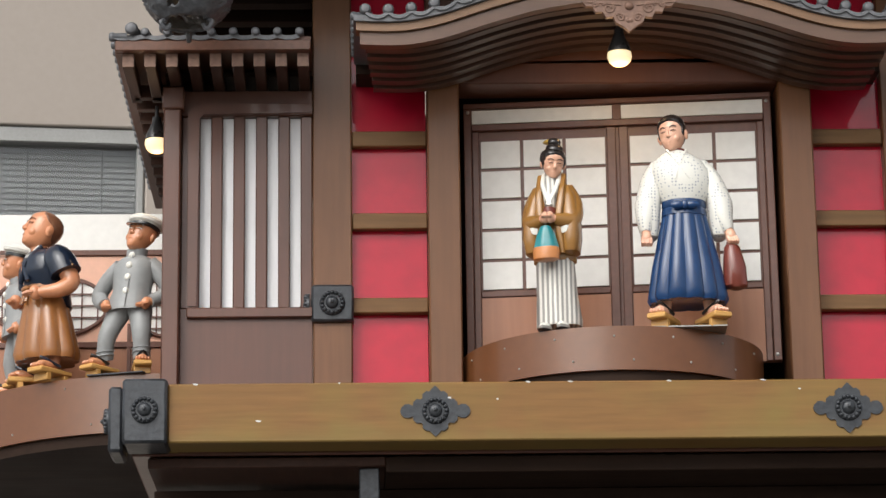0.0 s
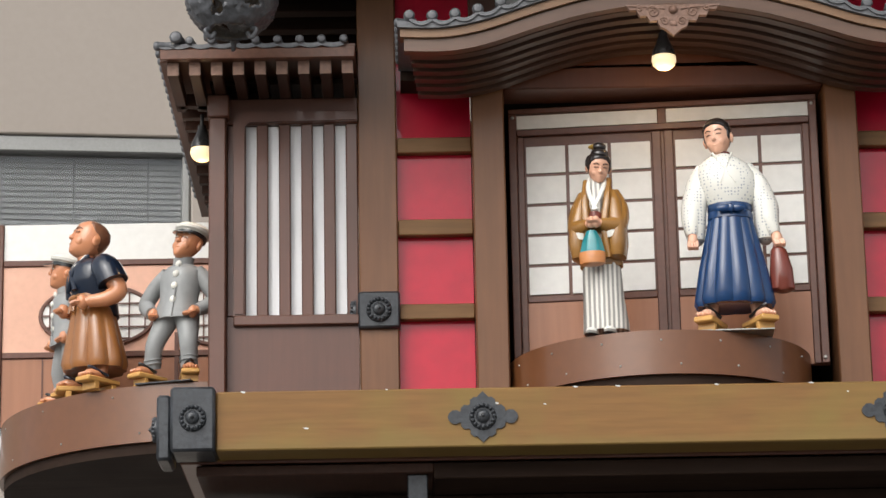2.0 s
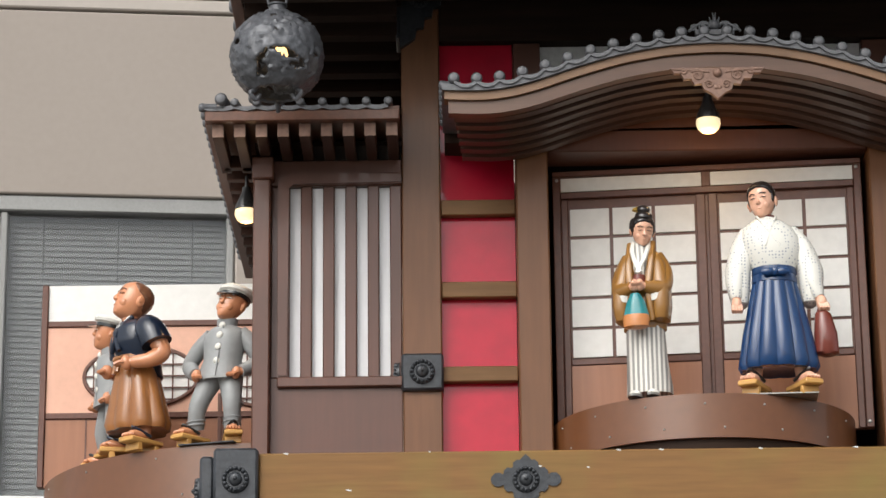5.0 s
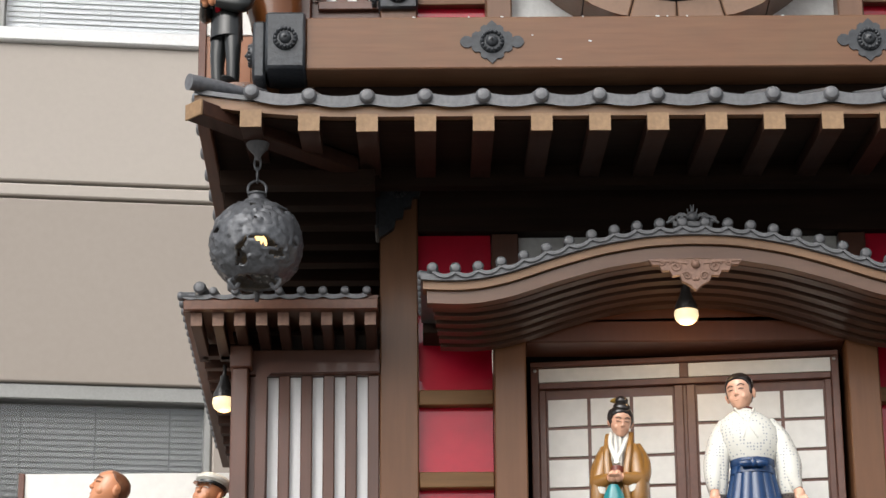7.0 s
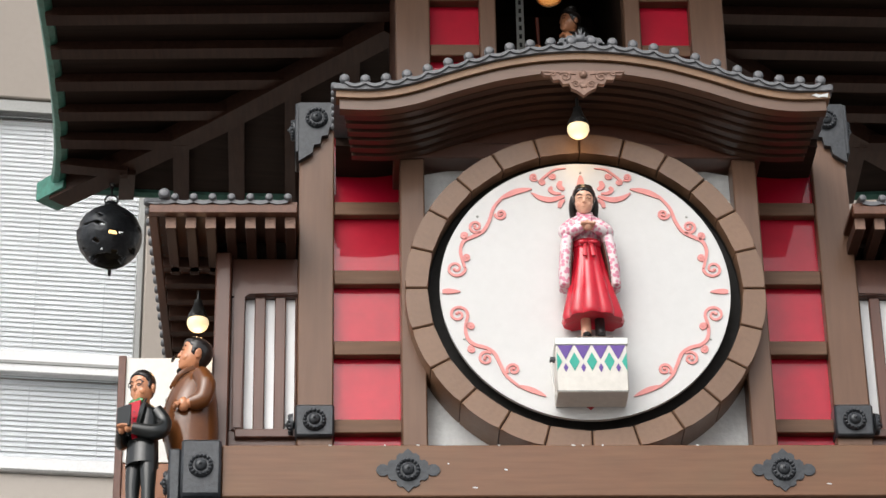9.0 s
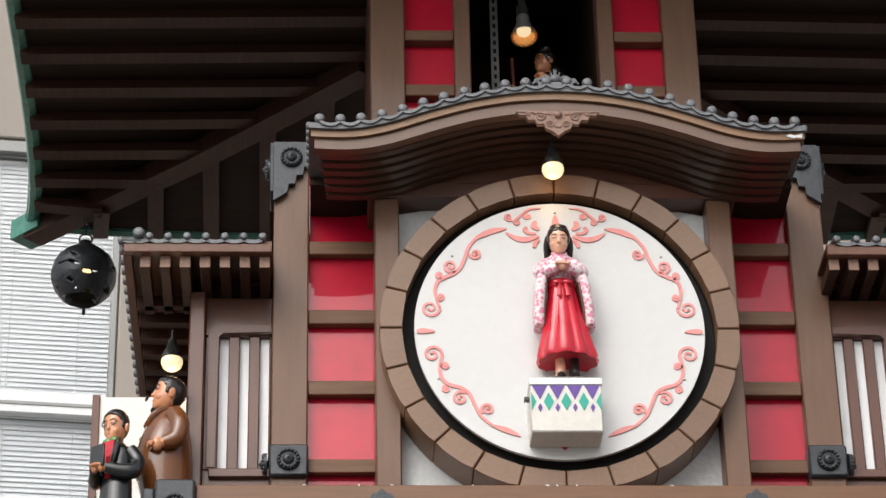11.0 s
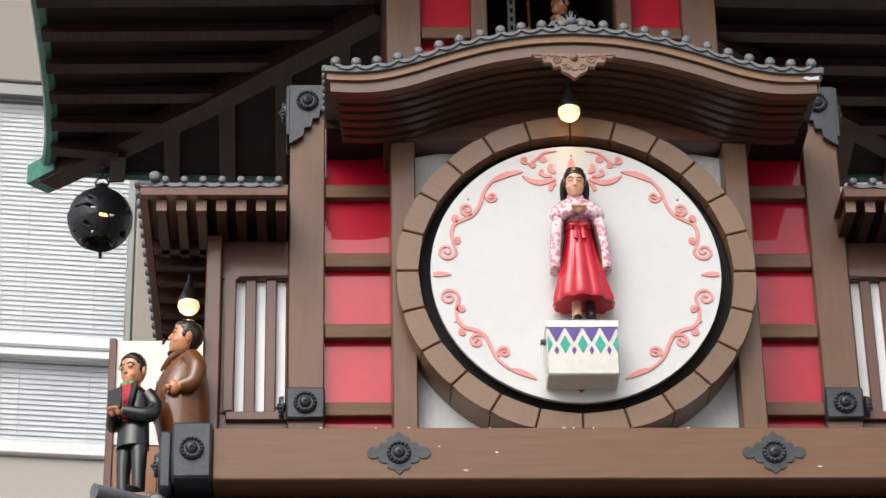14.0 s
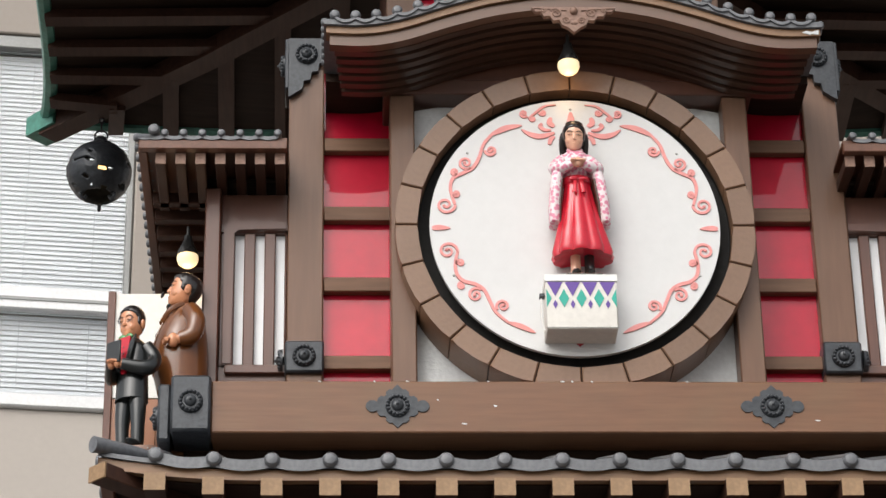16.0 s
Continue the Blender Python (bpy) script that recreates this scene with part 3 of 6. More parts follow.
def hanging_bulb(x, y, z, label, glow=0.9):
    """z is the middle of the glass."""
    o = thing("pendant_bulb", (x, y, z + 0.06), label, "light bulb", "lit bulbs")
    bm = B()
    loft(bm, [ring((x, y, z + dz), r, r, 20) for dz, r in ((0.004, 0.031), (0.018, 0.029), (0.042, 0.018), (0.06, 0.012), (0.068, 0.012))])
    part("socket", bm, bulb_cap, o)
    bm = B()
    loft(bm, [ring((x, y, z + dz), r, r, 20) for dz, r in ((0.0035, 0.0305), (-0.008, 0.0315), (-0.02, 0.027), (-0.028, 0.018), (-0.032, 0.006))])
    part("glass", bm, bulb_glow, o, "glowing warm white glass")
    bm = sweep(B(), [(x, y, z + 0.0685), (x, y, z + 0.1)], 0.005, n=8)
    part("stem", bm, bulb_cap, o)
    ld = bpy.data.lights.new("bulb_light", "POINT")
    ld.energy, ld.color, ld.shadow_soft_size = glow, (1.0, 0.62, 0.3), 0.03
    lo = new("bulb_light", ld)
    lo.location = (x, y, z - 0.055)
    return o


hanging_bulb(-0.0127, 0.15, 4.0, "lit warm bulb hanging under the gable pendant", 1.3)
hanging_bulb(-0.007, 0.135, 5.827, "lit warm bulb hanging under the gable pendant", 0.3)
hanging_bulb(-1.218, 0.5, 3.884, "lit warm bulb hanging beside the bay", 0.5)
hanging_bulb(-1.092, 0.55, 5.424, "lit warm bulb hanging beside the bay", 0.5)

# doors behind the figures, turned a little on their table
doors = thing("door_screen", (0, 0.42, 3.25), "brown paper-door screen with white panes and tan kick panels", "screen")
TURN = Matrix.Translation((0, 0.42, 0)) @ Matrix.Rotation(radians(-6.5), 4, "Z") @ Matrix.Translation((0, -0.42, 0))


def turned(bm, m):
    bmesh.ops.transform(bm, matrix=m, verts=bm.verts)
    return bm


part("board", turned(bx(-0.406, 0.406, 0.43, 0.445, 3.245, 3.972, bevel=0.002), TURN), door_frame, doors)
for s in (-1, 1):
    part("stile", turned(bx(s * 0.406, s * 0.385, 0.418, 0.4295, 3.247, 3.97, bevel=0.002), TURN), door_frame, doors)
    part("leaf_stile", turned(bx(s * 0.384, s * 0.366, 0.421, 0.4295, 3.247, 3.895, bevel=0.002), TURN), door_frame, doors)
    part("meeting_stile", turned(bx(s * 0.004, s * 0.028, 0.421, 0.4295, 3.247, 3.895, bevel=0.002), TURN), door_frame, doors)
    part("top_light", turned(bx(s * 0.012, s * 0.384, 0.425, 0.4295, 3.918, 3.955, bevel=0), TURN), white_panel, doors)
    part("kick_panel", turned(bx(s * 0.029, s * 0.3655, 0.425, 0.4295, 3.247, 3.44, bevel=0), TURN), kick_panel, doors)
    part("lock_rail", turned(bx(s * 0.0285, s * 0.3657, 0.421, 0.4296, 3.441, 3.458, bevel=0.002), TURN), door_frame, doors)
    for c in range(3):
        for r in range(5):
            x0, z0 = 0.033 + c * 0.1125, 3.463 + r * 0.0828
            part("pane", turned(bx(s * x0, s * (x0 + 0.103), 0.425, 0.4297, z0, z0 + 0.0735, bevel=0), TURN), white_panel, doors)
    for z in (3.262, 3.948):
        part("screw", turned(ball(B(), (s * 0.394, 0.4165, z), 0.005, s=(1, 0.5, 1), seg=8), TURN), steel, doors)
part("top_rail", turned(bx(-0.3845, 0.3845, 0.416, 0.4295, 3.896, 3.914, bevel=0.002), TURN), door_frame, doors)
part("header", turned(bx(-0.406, 0.406, 0.414, 0.4295, 3.957, 3.972, bevel=0.002), TURN), door_frame, doors)
part("mullion", turned(bx(-0.0105, 0.0105, 0.421, 0.4295, 3.915, 3.956, bevel=0.001), TURN), door_frame, doors)


def turntable(name, c, r, z0, z1, clip, label):
    """A drum whose top the figures stand on; clip keeps only x below it."""
    t = thing(name, (c[0], c[1], z0), label, "turntable", "figure turntables")
    pts = []
    for i in range(96):
        a = 2 * math.pi * i / 96
        pts.append((min(c[0] + r * math.cos(a), clip), c[1] + r * math.sin(a)))
    bm = B()
    loft(bm, [[Vector((x, y, z)) for x, y in pts] for z in (z0, z1)])
    part("drum", bm, drum_brown, t)
    inner = [(min(c[0] + (r - 0.012) * math.cos(2 * math.pi * i / 64), clip - 0.004), c[1] + (r - 0.012) * math.sin(2 * math.pi * i / 64)) for i in range(64)]
    # Underside uses near-black wood, its shade given as colour.
    part("underside", loft(B(), [[Vector((x, y, z)) for x, y in inner] for z in (z0 - 0.03, z0 - 0.001)], smooth=False), shade_wood, t)
    for i in range(7):
        a = radians(200 + i * 22)
        x = c[0] + r * math.cos(a)
        if x < clip - 0.02:
            for k, z in enumerate((z1 - 0.025, z0 + 0.025)):
                part("rivet", ball(B(), (c[0] + r * math.cos(a + 0.12 * k), c[1] + r * math.sin(a + 0.12 * k), z), 0.003, seg=6), steel, t)
    return t


turntable("turntable", (-0.03, 0.445), 0.39, 3.152, 3.262, 9, "round brown sheet-metal turntable before the door screen")
turntable("turntable", (-1.165, 1.2), 0.667, 3.11, 3.262, -1.16, "round brown sheet-metal turntable beside the bay")
turntable("turntable", (-1.17, 0.37), 0.14, 4.655, 4.69, -1.06, "round brown sheet-metal turntable beside the bay")

# screen behind the side figures
sc = thing("side_screen", (-1.5, 1.1, 3.262), "painted screen with white top, peach wall and lattice windows", "screen")
part("board", bx(-1.8412, -1.2385, 1.0822, 1.0982, 3.2642, 3.8518, bevel=0.002), door_frame, sc)
part("white_top", bx(-1.8229, -1.2385, 1.0746, 1.0816, 3.7467, 3.8518, bevel=0), white_panel, sc)
part("peach_wall", bx(-1.8229, -1.2385, 1.0746, 1.0816, 3.4787, 3.7274, bevel=0), peach, sc)
part("plank_base", bx(-1.8229, -1.2385, 1.0746, 1.0816, 3.2642, 3.4594, bevel=0), kick_panel, sc)
part("edge_frame", bx(-1.8412, -1.824, 1.0661, 1.0816, 3.2642, 3.8518, bevel=0.002), door_frame, sc)
part("rail", bx(-1.8229, -1.2385, 1.0682, 1.0816, 3.7285, 3.7457, bevel=0.002), door_frame, sc)
part("rail", bx(-1.8229, -1.2385, 1.0682, 1.0816, 3.4604, 3.4776, bevel=0.002), door_frame, sc)
for x in (-1.7103, -1.6138, -1.5173, -1.4208, -1.3243):
    part("plank_joint", bx(x, x + 0.004, 1.0725, 1.0744, 3.2653, 3.4594, bevel=0), door_frame, sc)
part("centre_stile", bx(-1.3372, -1.3265, 1.0693, 1.0744, 3.2642, 3.5301, bevel=0.001), door_frame, sc)


def lattice_window(parent, cx, cz, rx, rz, y):
    w = part("lattice_window", slab(B(), [(cx + rx * math.cos(2 * math.pi * i / 40), cz + rz * math.sin(2 * math.pi * i / 40)) for i in range(40)], y, y + 0.004), white_panel, parent, "", (cx, y, cz))
    part("window_ring", sweep(B(), [(cx + rx * math.cos(2 * math.pi * i / 40), y, cz + rz * math.sin(2 * math.pi * i / 40)) for i in range(41)], 0.006, n=6), door_frame, w)
    for i in range(-3, 4):
        x = i * rx / 3.6
        zz = rz * math.sqrt(1 - (x / rx) ** 2)
        part("bar", bx(cx + x - 0.002, cx + x + 0.002, y - 0.003, y - 0.0005, cz - zz, cz + zz, bevel=0), door_frame, w)
    for i in range(-2, 3):
        z = i * rz / 2.6
        xx = rx * math.sqrt(1 - (z / rz) ** 2)
        part("bar", bx(cx - xx, cx + xx, y - 0.006, y - 0.0032, cz + z - 0.002, cz + z + 0.002, bevel=0), door_frame, w)


lattice_window(sc, -1.5549, 3.581, 0.161, 0.088, 1.0698)
lattice_window(sc, -1.2278, 3.581, 0.1, 0.088, 1.0698)
sc2 = thing("side_screen", (-1.2, 0.6, 4.70), "white painted screen with a brown edge frame", "screen")
part("board", bx(-1.318, -1.05, 0.605, 0.62, 4.70, 5.335, bevel=0.002), door_frame, sc2)
part("white_board", bx(-1.296, -1.05, 0.598, 0.6045, 5.0, 5.33, bevel=0), white_panel, sc2)
part("tan_board", bx(-1.296, -1.05, 0.598, 0.6045, 4.70, 4.995, bevel=0), kick_panel, sc2)
part("edge_frame", bx(-1.318, -1.2965, 0.59, 0.6045, 4.70, 5.335, bevel=0.002), door_frame, sc2)
part("mid_rail", bx(-1.296, -1.05, 0.592, 0.5975, 5.15, 5.17, bevel=0.001), door_frame, sc2)


# ---- side bays with barred windows
def side_bay(s, xi, xo, y, z0, z1, slits, sw, zs0, zs1, zp, label):
    """s: which side; slits: inner edges of the white strips."""
    b = thing("side_bay", (s * (xi + xo) / 2, y, z0), label, "bay", "side bays")
    xp = xo - 0.045
    plain = xo < 1.1
    part("corner_post", bx(s * xo, s * xp, y - 0.04, y + 0.05, z0, zp if plain else z1 - 0.03, bevel=0.004), bay_paint, b)
    if not plain:
        part("corner_bracket", bx(s * (xo + 0.004), s * (xp - 0.008), y - 0.043, y + 0.05, z1 - 0.0295, zp, bevel=0.004), bay_paint, b)
    part("lower_panel", bx(s * xp, s * xi, y, y + 0.02, z0, zs0 - 0.012, bevel=0.002), bay_paint, b)
    part("upper_panel", bx(s * xp, s * xi, y, y + 0.02, zs1 + 0.002, zp, bevel=0.002), bay_paint, b)
    part("white_board", bx(s * (xp - 0.01), s * xi, y + 0.021, y + 0.03, zs0 - 0.011, zs1 + 0.001, bevel=0), slat_white, b)
    edges = sorted(slits)
    cur = xp
    for e in sorted(edges, reverse=True):
        part("slat", bx(s * cur, s * (e + sw), y + 0.003, y + 0.02, zs0 - 0.0115, zs1 + 0.0015, bevel=0.003), bay_paint, b)
        cur = e
    if cur > xi + 0.003:
        part("slat", bx(s * cur, s * xi, y + 0.003, y + 0.02, zs0 - 0.0115, zs1 + 0.0015, bevel=0.003), bay_paint, b)
    part("sill", bx(s * (xp - 0.018), s * xi, y - 0.016, y - 0.0005, zs0 - 0.04, zs0 - 0.013, bevel=0.003), bay_paint, b)
    xf, zf, wf, rf = max(slits) + sw + 0.032, zs1 + 0.034, 0.03, 0.034
    bend = [(math.cos(a), math.sin(a)) for a in np.linspace(0, math.pi / 2, 9)]
    outer = [(xf, zs0 - 0.0125)] + [(xf - rf + rf * p, zf - rf + rf * q) for p, q in bend] + [(xi, zf)]
    r2 = rf - wf + 0.006
    inner = [(xf - wf, zs0 - 0.0125)] + [(xf - wf - r2 + r2 * p, zf - wf - r2 + r2 * q) for p, q in bend] + [(xi, zf - wf)]
    bm = slab(B(), [(s * px, pz) for px, pz in outer + inner[::-1]], y - 0.013, y - 0.0005)
    bmesh.ops.bevel(bm, geom=[e for e in bm.edges if all(abs(v.co.y - (y - 0.013)) < 1e-5 for v in e.verts)], offset=0.004, segments=2, affect="EDGES")
    part("window_frame", bm, bay_paint, b, "rounded glossy brown window frame")
    part("side_wall", bx(s * xp, s * (xp - 0.02), y + 0.051, 1.5, z0, z1, bevel=0), bay_paint, b)
    part("ceiling", bx(s * xo, s * xi, y + 0.0, 1.5, zp + 0.04, zp + 0.052, bevel=0), shade_wood, b)
    return b


for s in (-1, 1):
    side_bay(s, 0.803, 1.19, 0.40, 3.06, 3.96, [0.834 + 0.0585 * i for i in range(5)], 0.028, 3.413, 3.92, 3.9915, "dark brown bay with a white barred window")
    side_bay(s, 0.803, 1.037, 0.43, 4.80, 5.50, [0.81 + 0.0575 * i for i in range(3)], 0.026, 5.03, 5.44, 5.5645, "dark brown bay with a white barred window")


def bay_roof(s, xi, xo, yf, zt, yw, nr):
    """Small tiled eave that runs round the bay's corner."""
    g = thing("bay_roof", (s * xi, yw, zt), "small grey-tiled eave with brown rafters over the bay", "roof", "bay eaves")
    yb = yf + 1.45
    part("roof_deck", bx(s * xi, s * (xo - 0.012), yf + 0.012, yb, zt - 0.012, zt - 0.002, bevel=0), eave_wood, g)
    part("fascia_board", bx(s * xi, s * (xo - 0.008), yf + 0.006, yf + 0.03, zt - 0.04, zt - 0.0125, bevel=0.002), eave_wood, g)
    part("side_fascia", bx(s * (xo - 0.03), s * (xo - 0.006), yf + 0.031, yb, zt - 0.04, zt - 0.0125, bevel=0.002), eave_wood, g)
    d = (xo - xi) / nr
    rt, stub, pt = round_tile_mesh(0.0115, 0.35, 0.25), round_tile_mesh(0.0125, 0.04), pan_tile_mesh(d, 0.35, 0.006, 0.012, 0.25)
    for i in range(nr):
        x = xi + d * (i + 0.5)
        if x < xo - 0.03:
            piece("round_tile", rt, g, (s * x, yf, zt + 0.008))
        piece("pan_tile", pt, g, (s * (xi + d * (i + 1) - 0.0 if i < nr - 1 else xo - d / 2), yf + 0.003, zt + 0.004))
    big = round_tile_mesh(0.017, 0.3, 0.25)
    piece("corner_tile", big, g, (s * (xo - 0.05), yf - 0.004, zt + 0.016))
    turn = Matrix.Rotation(radians(90 * s), 4, "Z")
    for i in range(24):
        piece("round_tile", stub, g, (s * (xo + 0.002), yf + 0.012 + 0.0575 * i, zt - 0.002), turn)
    m = [(xi + 0.02 + 0.056 * i) for i in range(int((xo - xi - 0.05) / 0.056) + 1)]
    for x in m:
        # Rafters behind the fascia are coloured darker in place of eave shade.
        r = part("rafter", bx(s * (x - 0.014), s * (x + 0.014), yf + 0.035, yw + 0.1, zt - 0.075, zt - 0.0405, bevel=0.002), shade_rafter, g, "", (s * x, yf, zt))
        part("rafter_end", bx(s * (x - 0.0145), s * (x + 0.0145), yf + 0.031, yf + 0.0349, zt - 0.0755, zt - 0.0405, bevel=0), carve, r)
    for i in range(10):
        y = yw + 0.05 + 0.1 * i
        part("side_rafter", bx(s * (xo - 0.035), s * (xo - 0.26), y, y + 0.03, zt - 0.075, zt - 0.0405, bevel=0.002), shade_rafter, g)
    return g


for s in (-1, 1):
    bay_roof(s, 0.803, 1.311, 0.17, 4.067, 0.40, 9)
    bay_roof(s, 0.803 if s < 0 else 0.775, 1.228, 0.22, 5.64, 0.43, 8)


# ---- the broad tiled eave between the storeys
def broad_eave():
    g = thing("broad_eave", (0, 0.4, 4.3), "broad grey-tiled eave with pale-ended brown rafters", "roof")
    yf, z0, sl = -0.265, 4.432, 0.42

    def lift(x):
        return 0.035 * max(0.0, (abs(x) - 0.85) / 0.4) ** 2
    xs = [1.25 * (2 * i / 60 - 1) for i in range(61)]
    for a, y0, y1, t, b, m in (("tile_bed", yf + 0.01, yf + 0.5, -0.012, -0.024, tile_grey), ("fascia_board", yf + 0.018, yf + 0.05, -0.025, -0.052, fascia)):
        bm = B()
        o = [(x, z0 + lift(x) + t) for x in xs] + [(x, z0 + lift(x) + b) for x in reversed(xs)]
        k = sl if a == "tile_bed" else 0.1
        loft(bm, [[Vector((x, y0, z)) for x, z in o], [Vector((x, y1, z + k * (y1 - y0))) for x, z in o]], smooth=False)
        part(a, bm, m, g)
    bm = B()
    o = [(x, z0 + lift(x) - 0.04) for x in xs] + [(x, z0 + lift(x) - 0.0525) for x in reversed(xs)]
    loft(bm, [[Vector((x, yf + 0.051, z)) for x, z in o], [Vector((x, 0.45, z + 0.11)) for x, z in o]], smooth=False)
    # Soffit and rafter bodies take the broad eave's shade as colour.
    part("soffit", bm, shade_wood, g)
    rt, d = round_tile_mesh(0.0198, 0.5, sl), 0.1437
    pt = pan_tile_mesh(d, 0.5, 0.011, 0.03, sl)
    for i in range(-8, 9):
        x = -0.39 + d * (i + 3)
        if abs(x) < 1.22:
            piece("round_tile", rt, g, (x, yf, z0 - 0.004 + lift(x)))
            if x + d < 1.25:
                piece("pan_tile", pt, g, (x + d / 2, yf + 0.004, z0 + 0.008 + lift(x + d / 2)), Matrix.Rotation(math.atan2(lift(x) - lift(x + d), d), 4, "Y"))
            if abs(x) < 1.13:
                w = 0.026
                r = part("rafter", loft(B(), [[Vector((x + a, y, z0 + lift(x) - 0.053 + c + 0.17 * (y - yf))) for a, c in ((-w, 0), (w, 0), (w, -0.045), (-w, -0.045))] for y in (yf + 0.006, 0.44)], smooth=False), shade_rafter, g, "", (x, yf, z0))
                part("rafter_end", bx(x - w - 0.0005, x + w + 0.0005, yf + 0.001, yf + 0.0058, z0 + lift(x) - 0.0985, z0 + lift(x) - 0.0528, bevel=0), rafter_end, r, "pale painted rafter end")
    for s in (-1, 1):
        hx = s * 1.21
        big = smooth_pts([(s * 1.262, yf - 0.012, z0 + 0.032), (s * 1.16, yf + 0.06, z0 + 0.04), (s * 1.05, yf + 0.15, z0 + 0.045)])
        part("corner_tile", sweep(B(), big, [0.021 - 0.001 * i for i in range(len(big))], n=14), tile_grey, g)
        part("hip_rafter", turned(bx(-0.03, 0.03, -0.03, 0.5, z0 - 0.06, z0 - 0.02, bevel=0.003),
             Matrix.Translation((s * 1.225, yf + 0.02, 0)) @ Matrix.Rotation(radians(45 * s), 4, "Z")), shade_rafter, g)
        part("hip_end", turned(bx(-0.0305, 0.0305, -0.036, -0.0301, z0 - 0.061, z0 - 0.019, bevel=0.001),
             Matrix.Translation((s * 1.225, yf + 0.02, 0)) @ Matrix.Rotation(radians(45 * s), 4, "Z")), rafter_end, g)
        st = round_tile_mesh(0.02, 0.06)
        turn = Matrix.Rotation(radians(90 * s), 4, "Z")
        for i in range(14):
            piece("round_tile", st, g, (s * 1.255, yf + 0.12 + 0.1437 * i, z0 + 0.012 + 0.03 * math.exp(-i)), turn)
        part("side_bed", bx(s * 1.25, s * 0.8, yf + 0.1, 2.1, z0 - 0.014, z0 + 0.0, bevel=0), shade_wood, g)
        part("side_fascia", bx(s * 1.246, s * 1.215, yf + 0.05, 2.1, z0 - 0.05, z0 - 0.0145, bevel=0.002), eave_wood, g)
        for i in range(9):
            y = yf + 0.36 + 0.1437 * i
            # Near-black side rafters paint in the darkness below the tiles.
            part("side_rafter", bx(s * 1.21, s * 0.81, y, y + 0.05, z0 - 0.095, z0 - 0.0505, bevel=0.002), shade_wood, g)
    return g


broad_eave()


# ---- pierced iron lanterns
def lantern(c, r, hook_z, label, seed, iron, gap=0.35, relief=0.022):
    x, y, z = c
    o = thing("hanging_lantern", (x, y, z - r), label, "lantern", "pierced iron lanterns")
    bm = B()
    bmesh.ops.create_icosphere(bm, subdivisions=5, radius=r, matrix=Matrix.Translation(c))
    off = Vector((seed * 3.1, seed * 1.7, seed))
    kill = []
    for f in bm.faces:
        q = (f.calc_center_median() - Vector(c)) / r
        w = noise.noise(Vector((q.x * 2.3, q.y * 2.3, q.z * 5.2)) + off)
        f.smooth = True
        if w > gap or (q.z < -0.86):
            kill.append(f)
    bmesh.ops.delete(bm, geom=kill, context="FACES")
    for v in bm.verts:
        q = (v.co - Vector(c)) / r
        w = noise.noise(Vector((q.x * 2.3, q.y * 2.3, q.z * 5.2)) + off)
        h = relief * math.sin(34 * w + 2 * q.z) + 0.05 * max(0.0, w) + noise.noise(q * 9 + off) * 0.01
        v.co = Vector(c) + q * r * (1 + h)
    globe = part("globe", bm, iron, o, "pierced cloud-patterned iron globe", c)
    sol = globe.modifiers.new("thickness", "SOLIDIFY")
    sol.thickness, sol.offset = r * 0.06, -1
    bm = B()
    loft(bm, [ring((x, y, z + r * a), r * b, r * b, 20) for a, b in ((0.95, 0.3), (1.02, 0.28), (1.05, 0.19), (1.14, 0.18), (1.16, 0.21), (1.2, 0.2))])
    part("cap", bm, iron, o)
    bm = sweep(B(), [(x + r * 0.2 * math.cos(a), y, z + r * 1.3 + r * 0.2 * math.sin(a)) for a in np.linspace(-0.6, math.pi + 0.6, 18)], r * 0.03, n=8)
    part("bail", bm, iron, o)
    zc, k = z + r * 1.46, 0
    while zc < hook_z - 0.02:
        u = Vector((1, 0, 0)) if k % 2 else Vector((0, 1, 0))
        bm = sweep(B(), [Vector((x, y, zc + 0.02)) + u * 0.008 * math.cos(a) + Vector((0, 0, 0.02 * math.sin(a))) for a in np.linspace(0, 2 * math.pi, 15)], 0.0028, n=6)
        part("chain_link", bm, iron, o)
        zc, k = zc + 0.033, k + 1
    bm = B()
    loft(bm, [ring((x, y, hook_z + a), b, b, 14) for a, b in ((0.02, 0.03), (0.008, 0.026), (-0.01, 0.01), (-0.025, 0.006))])
    part("ceiling_hook", bm, tile_grey, o)
    for i in range(3):
        a = radians(90 + 120 * i)
        px, py = x + r * 0.5 * math.cos(a), y + r * 0.5 * math.sin(a)
        bm = sweep(B(), smooth_pts([(px, py, z - r * 0.84), (x + r * 0.62 * math.cos(a), y + r * 0.62 * math.sin(a), z - r * 0.92), (px, py, z - r * 1.06), (x + r * 0.4 * math.cos(a), y + r * 0.4 * math.sin(a), z - r * 0.93)]), r * 0.05, n=8)
        part("foot_loop", bm, iron, o)
    bm = B()
    ball(bm, (x + 0.01, y - 0.02, z - r * 0.02), r * 0.16, s=(1, 1, 1.3), seg=12)
    part("flame_lamp", bm, flame_glow, o, "warm glowing lamp inside")
    return o


lantern((-1.1, -0.1, 4.096), 0.116, 4.35, "grey pierced iron lantern hanging from the eave corner", 1.0, lantern_iron)
lantern((-1.573, 2.8, 6.985), 0.124, 7.24, "black pierced iron lantern hanging from the roof corner", 2.3, iron, 0.37, 0.008)


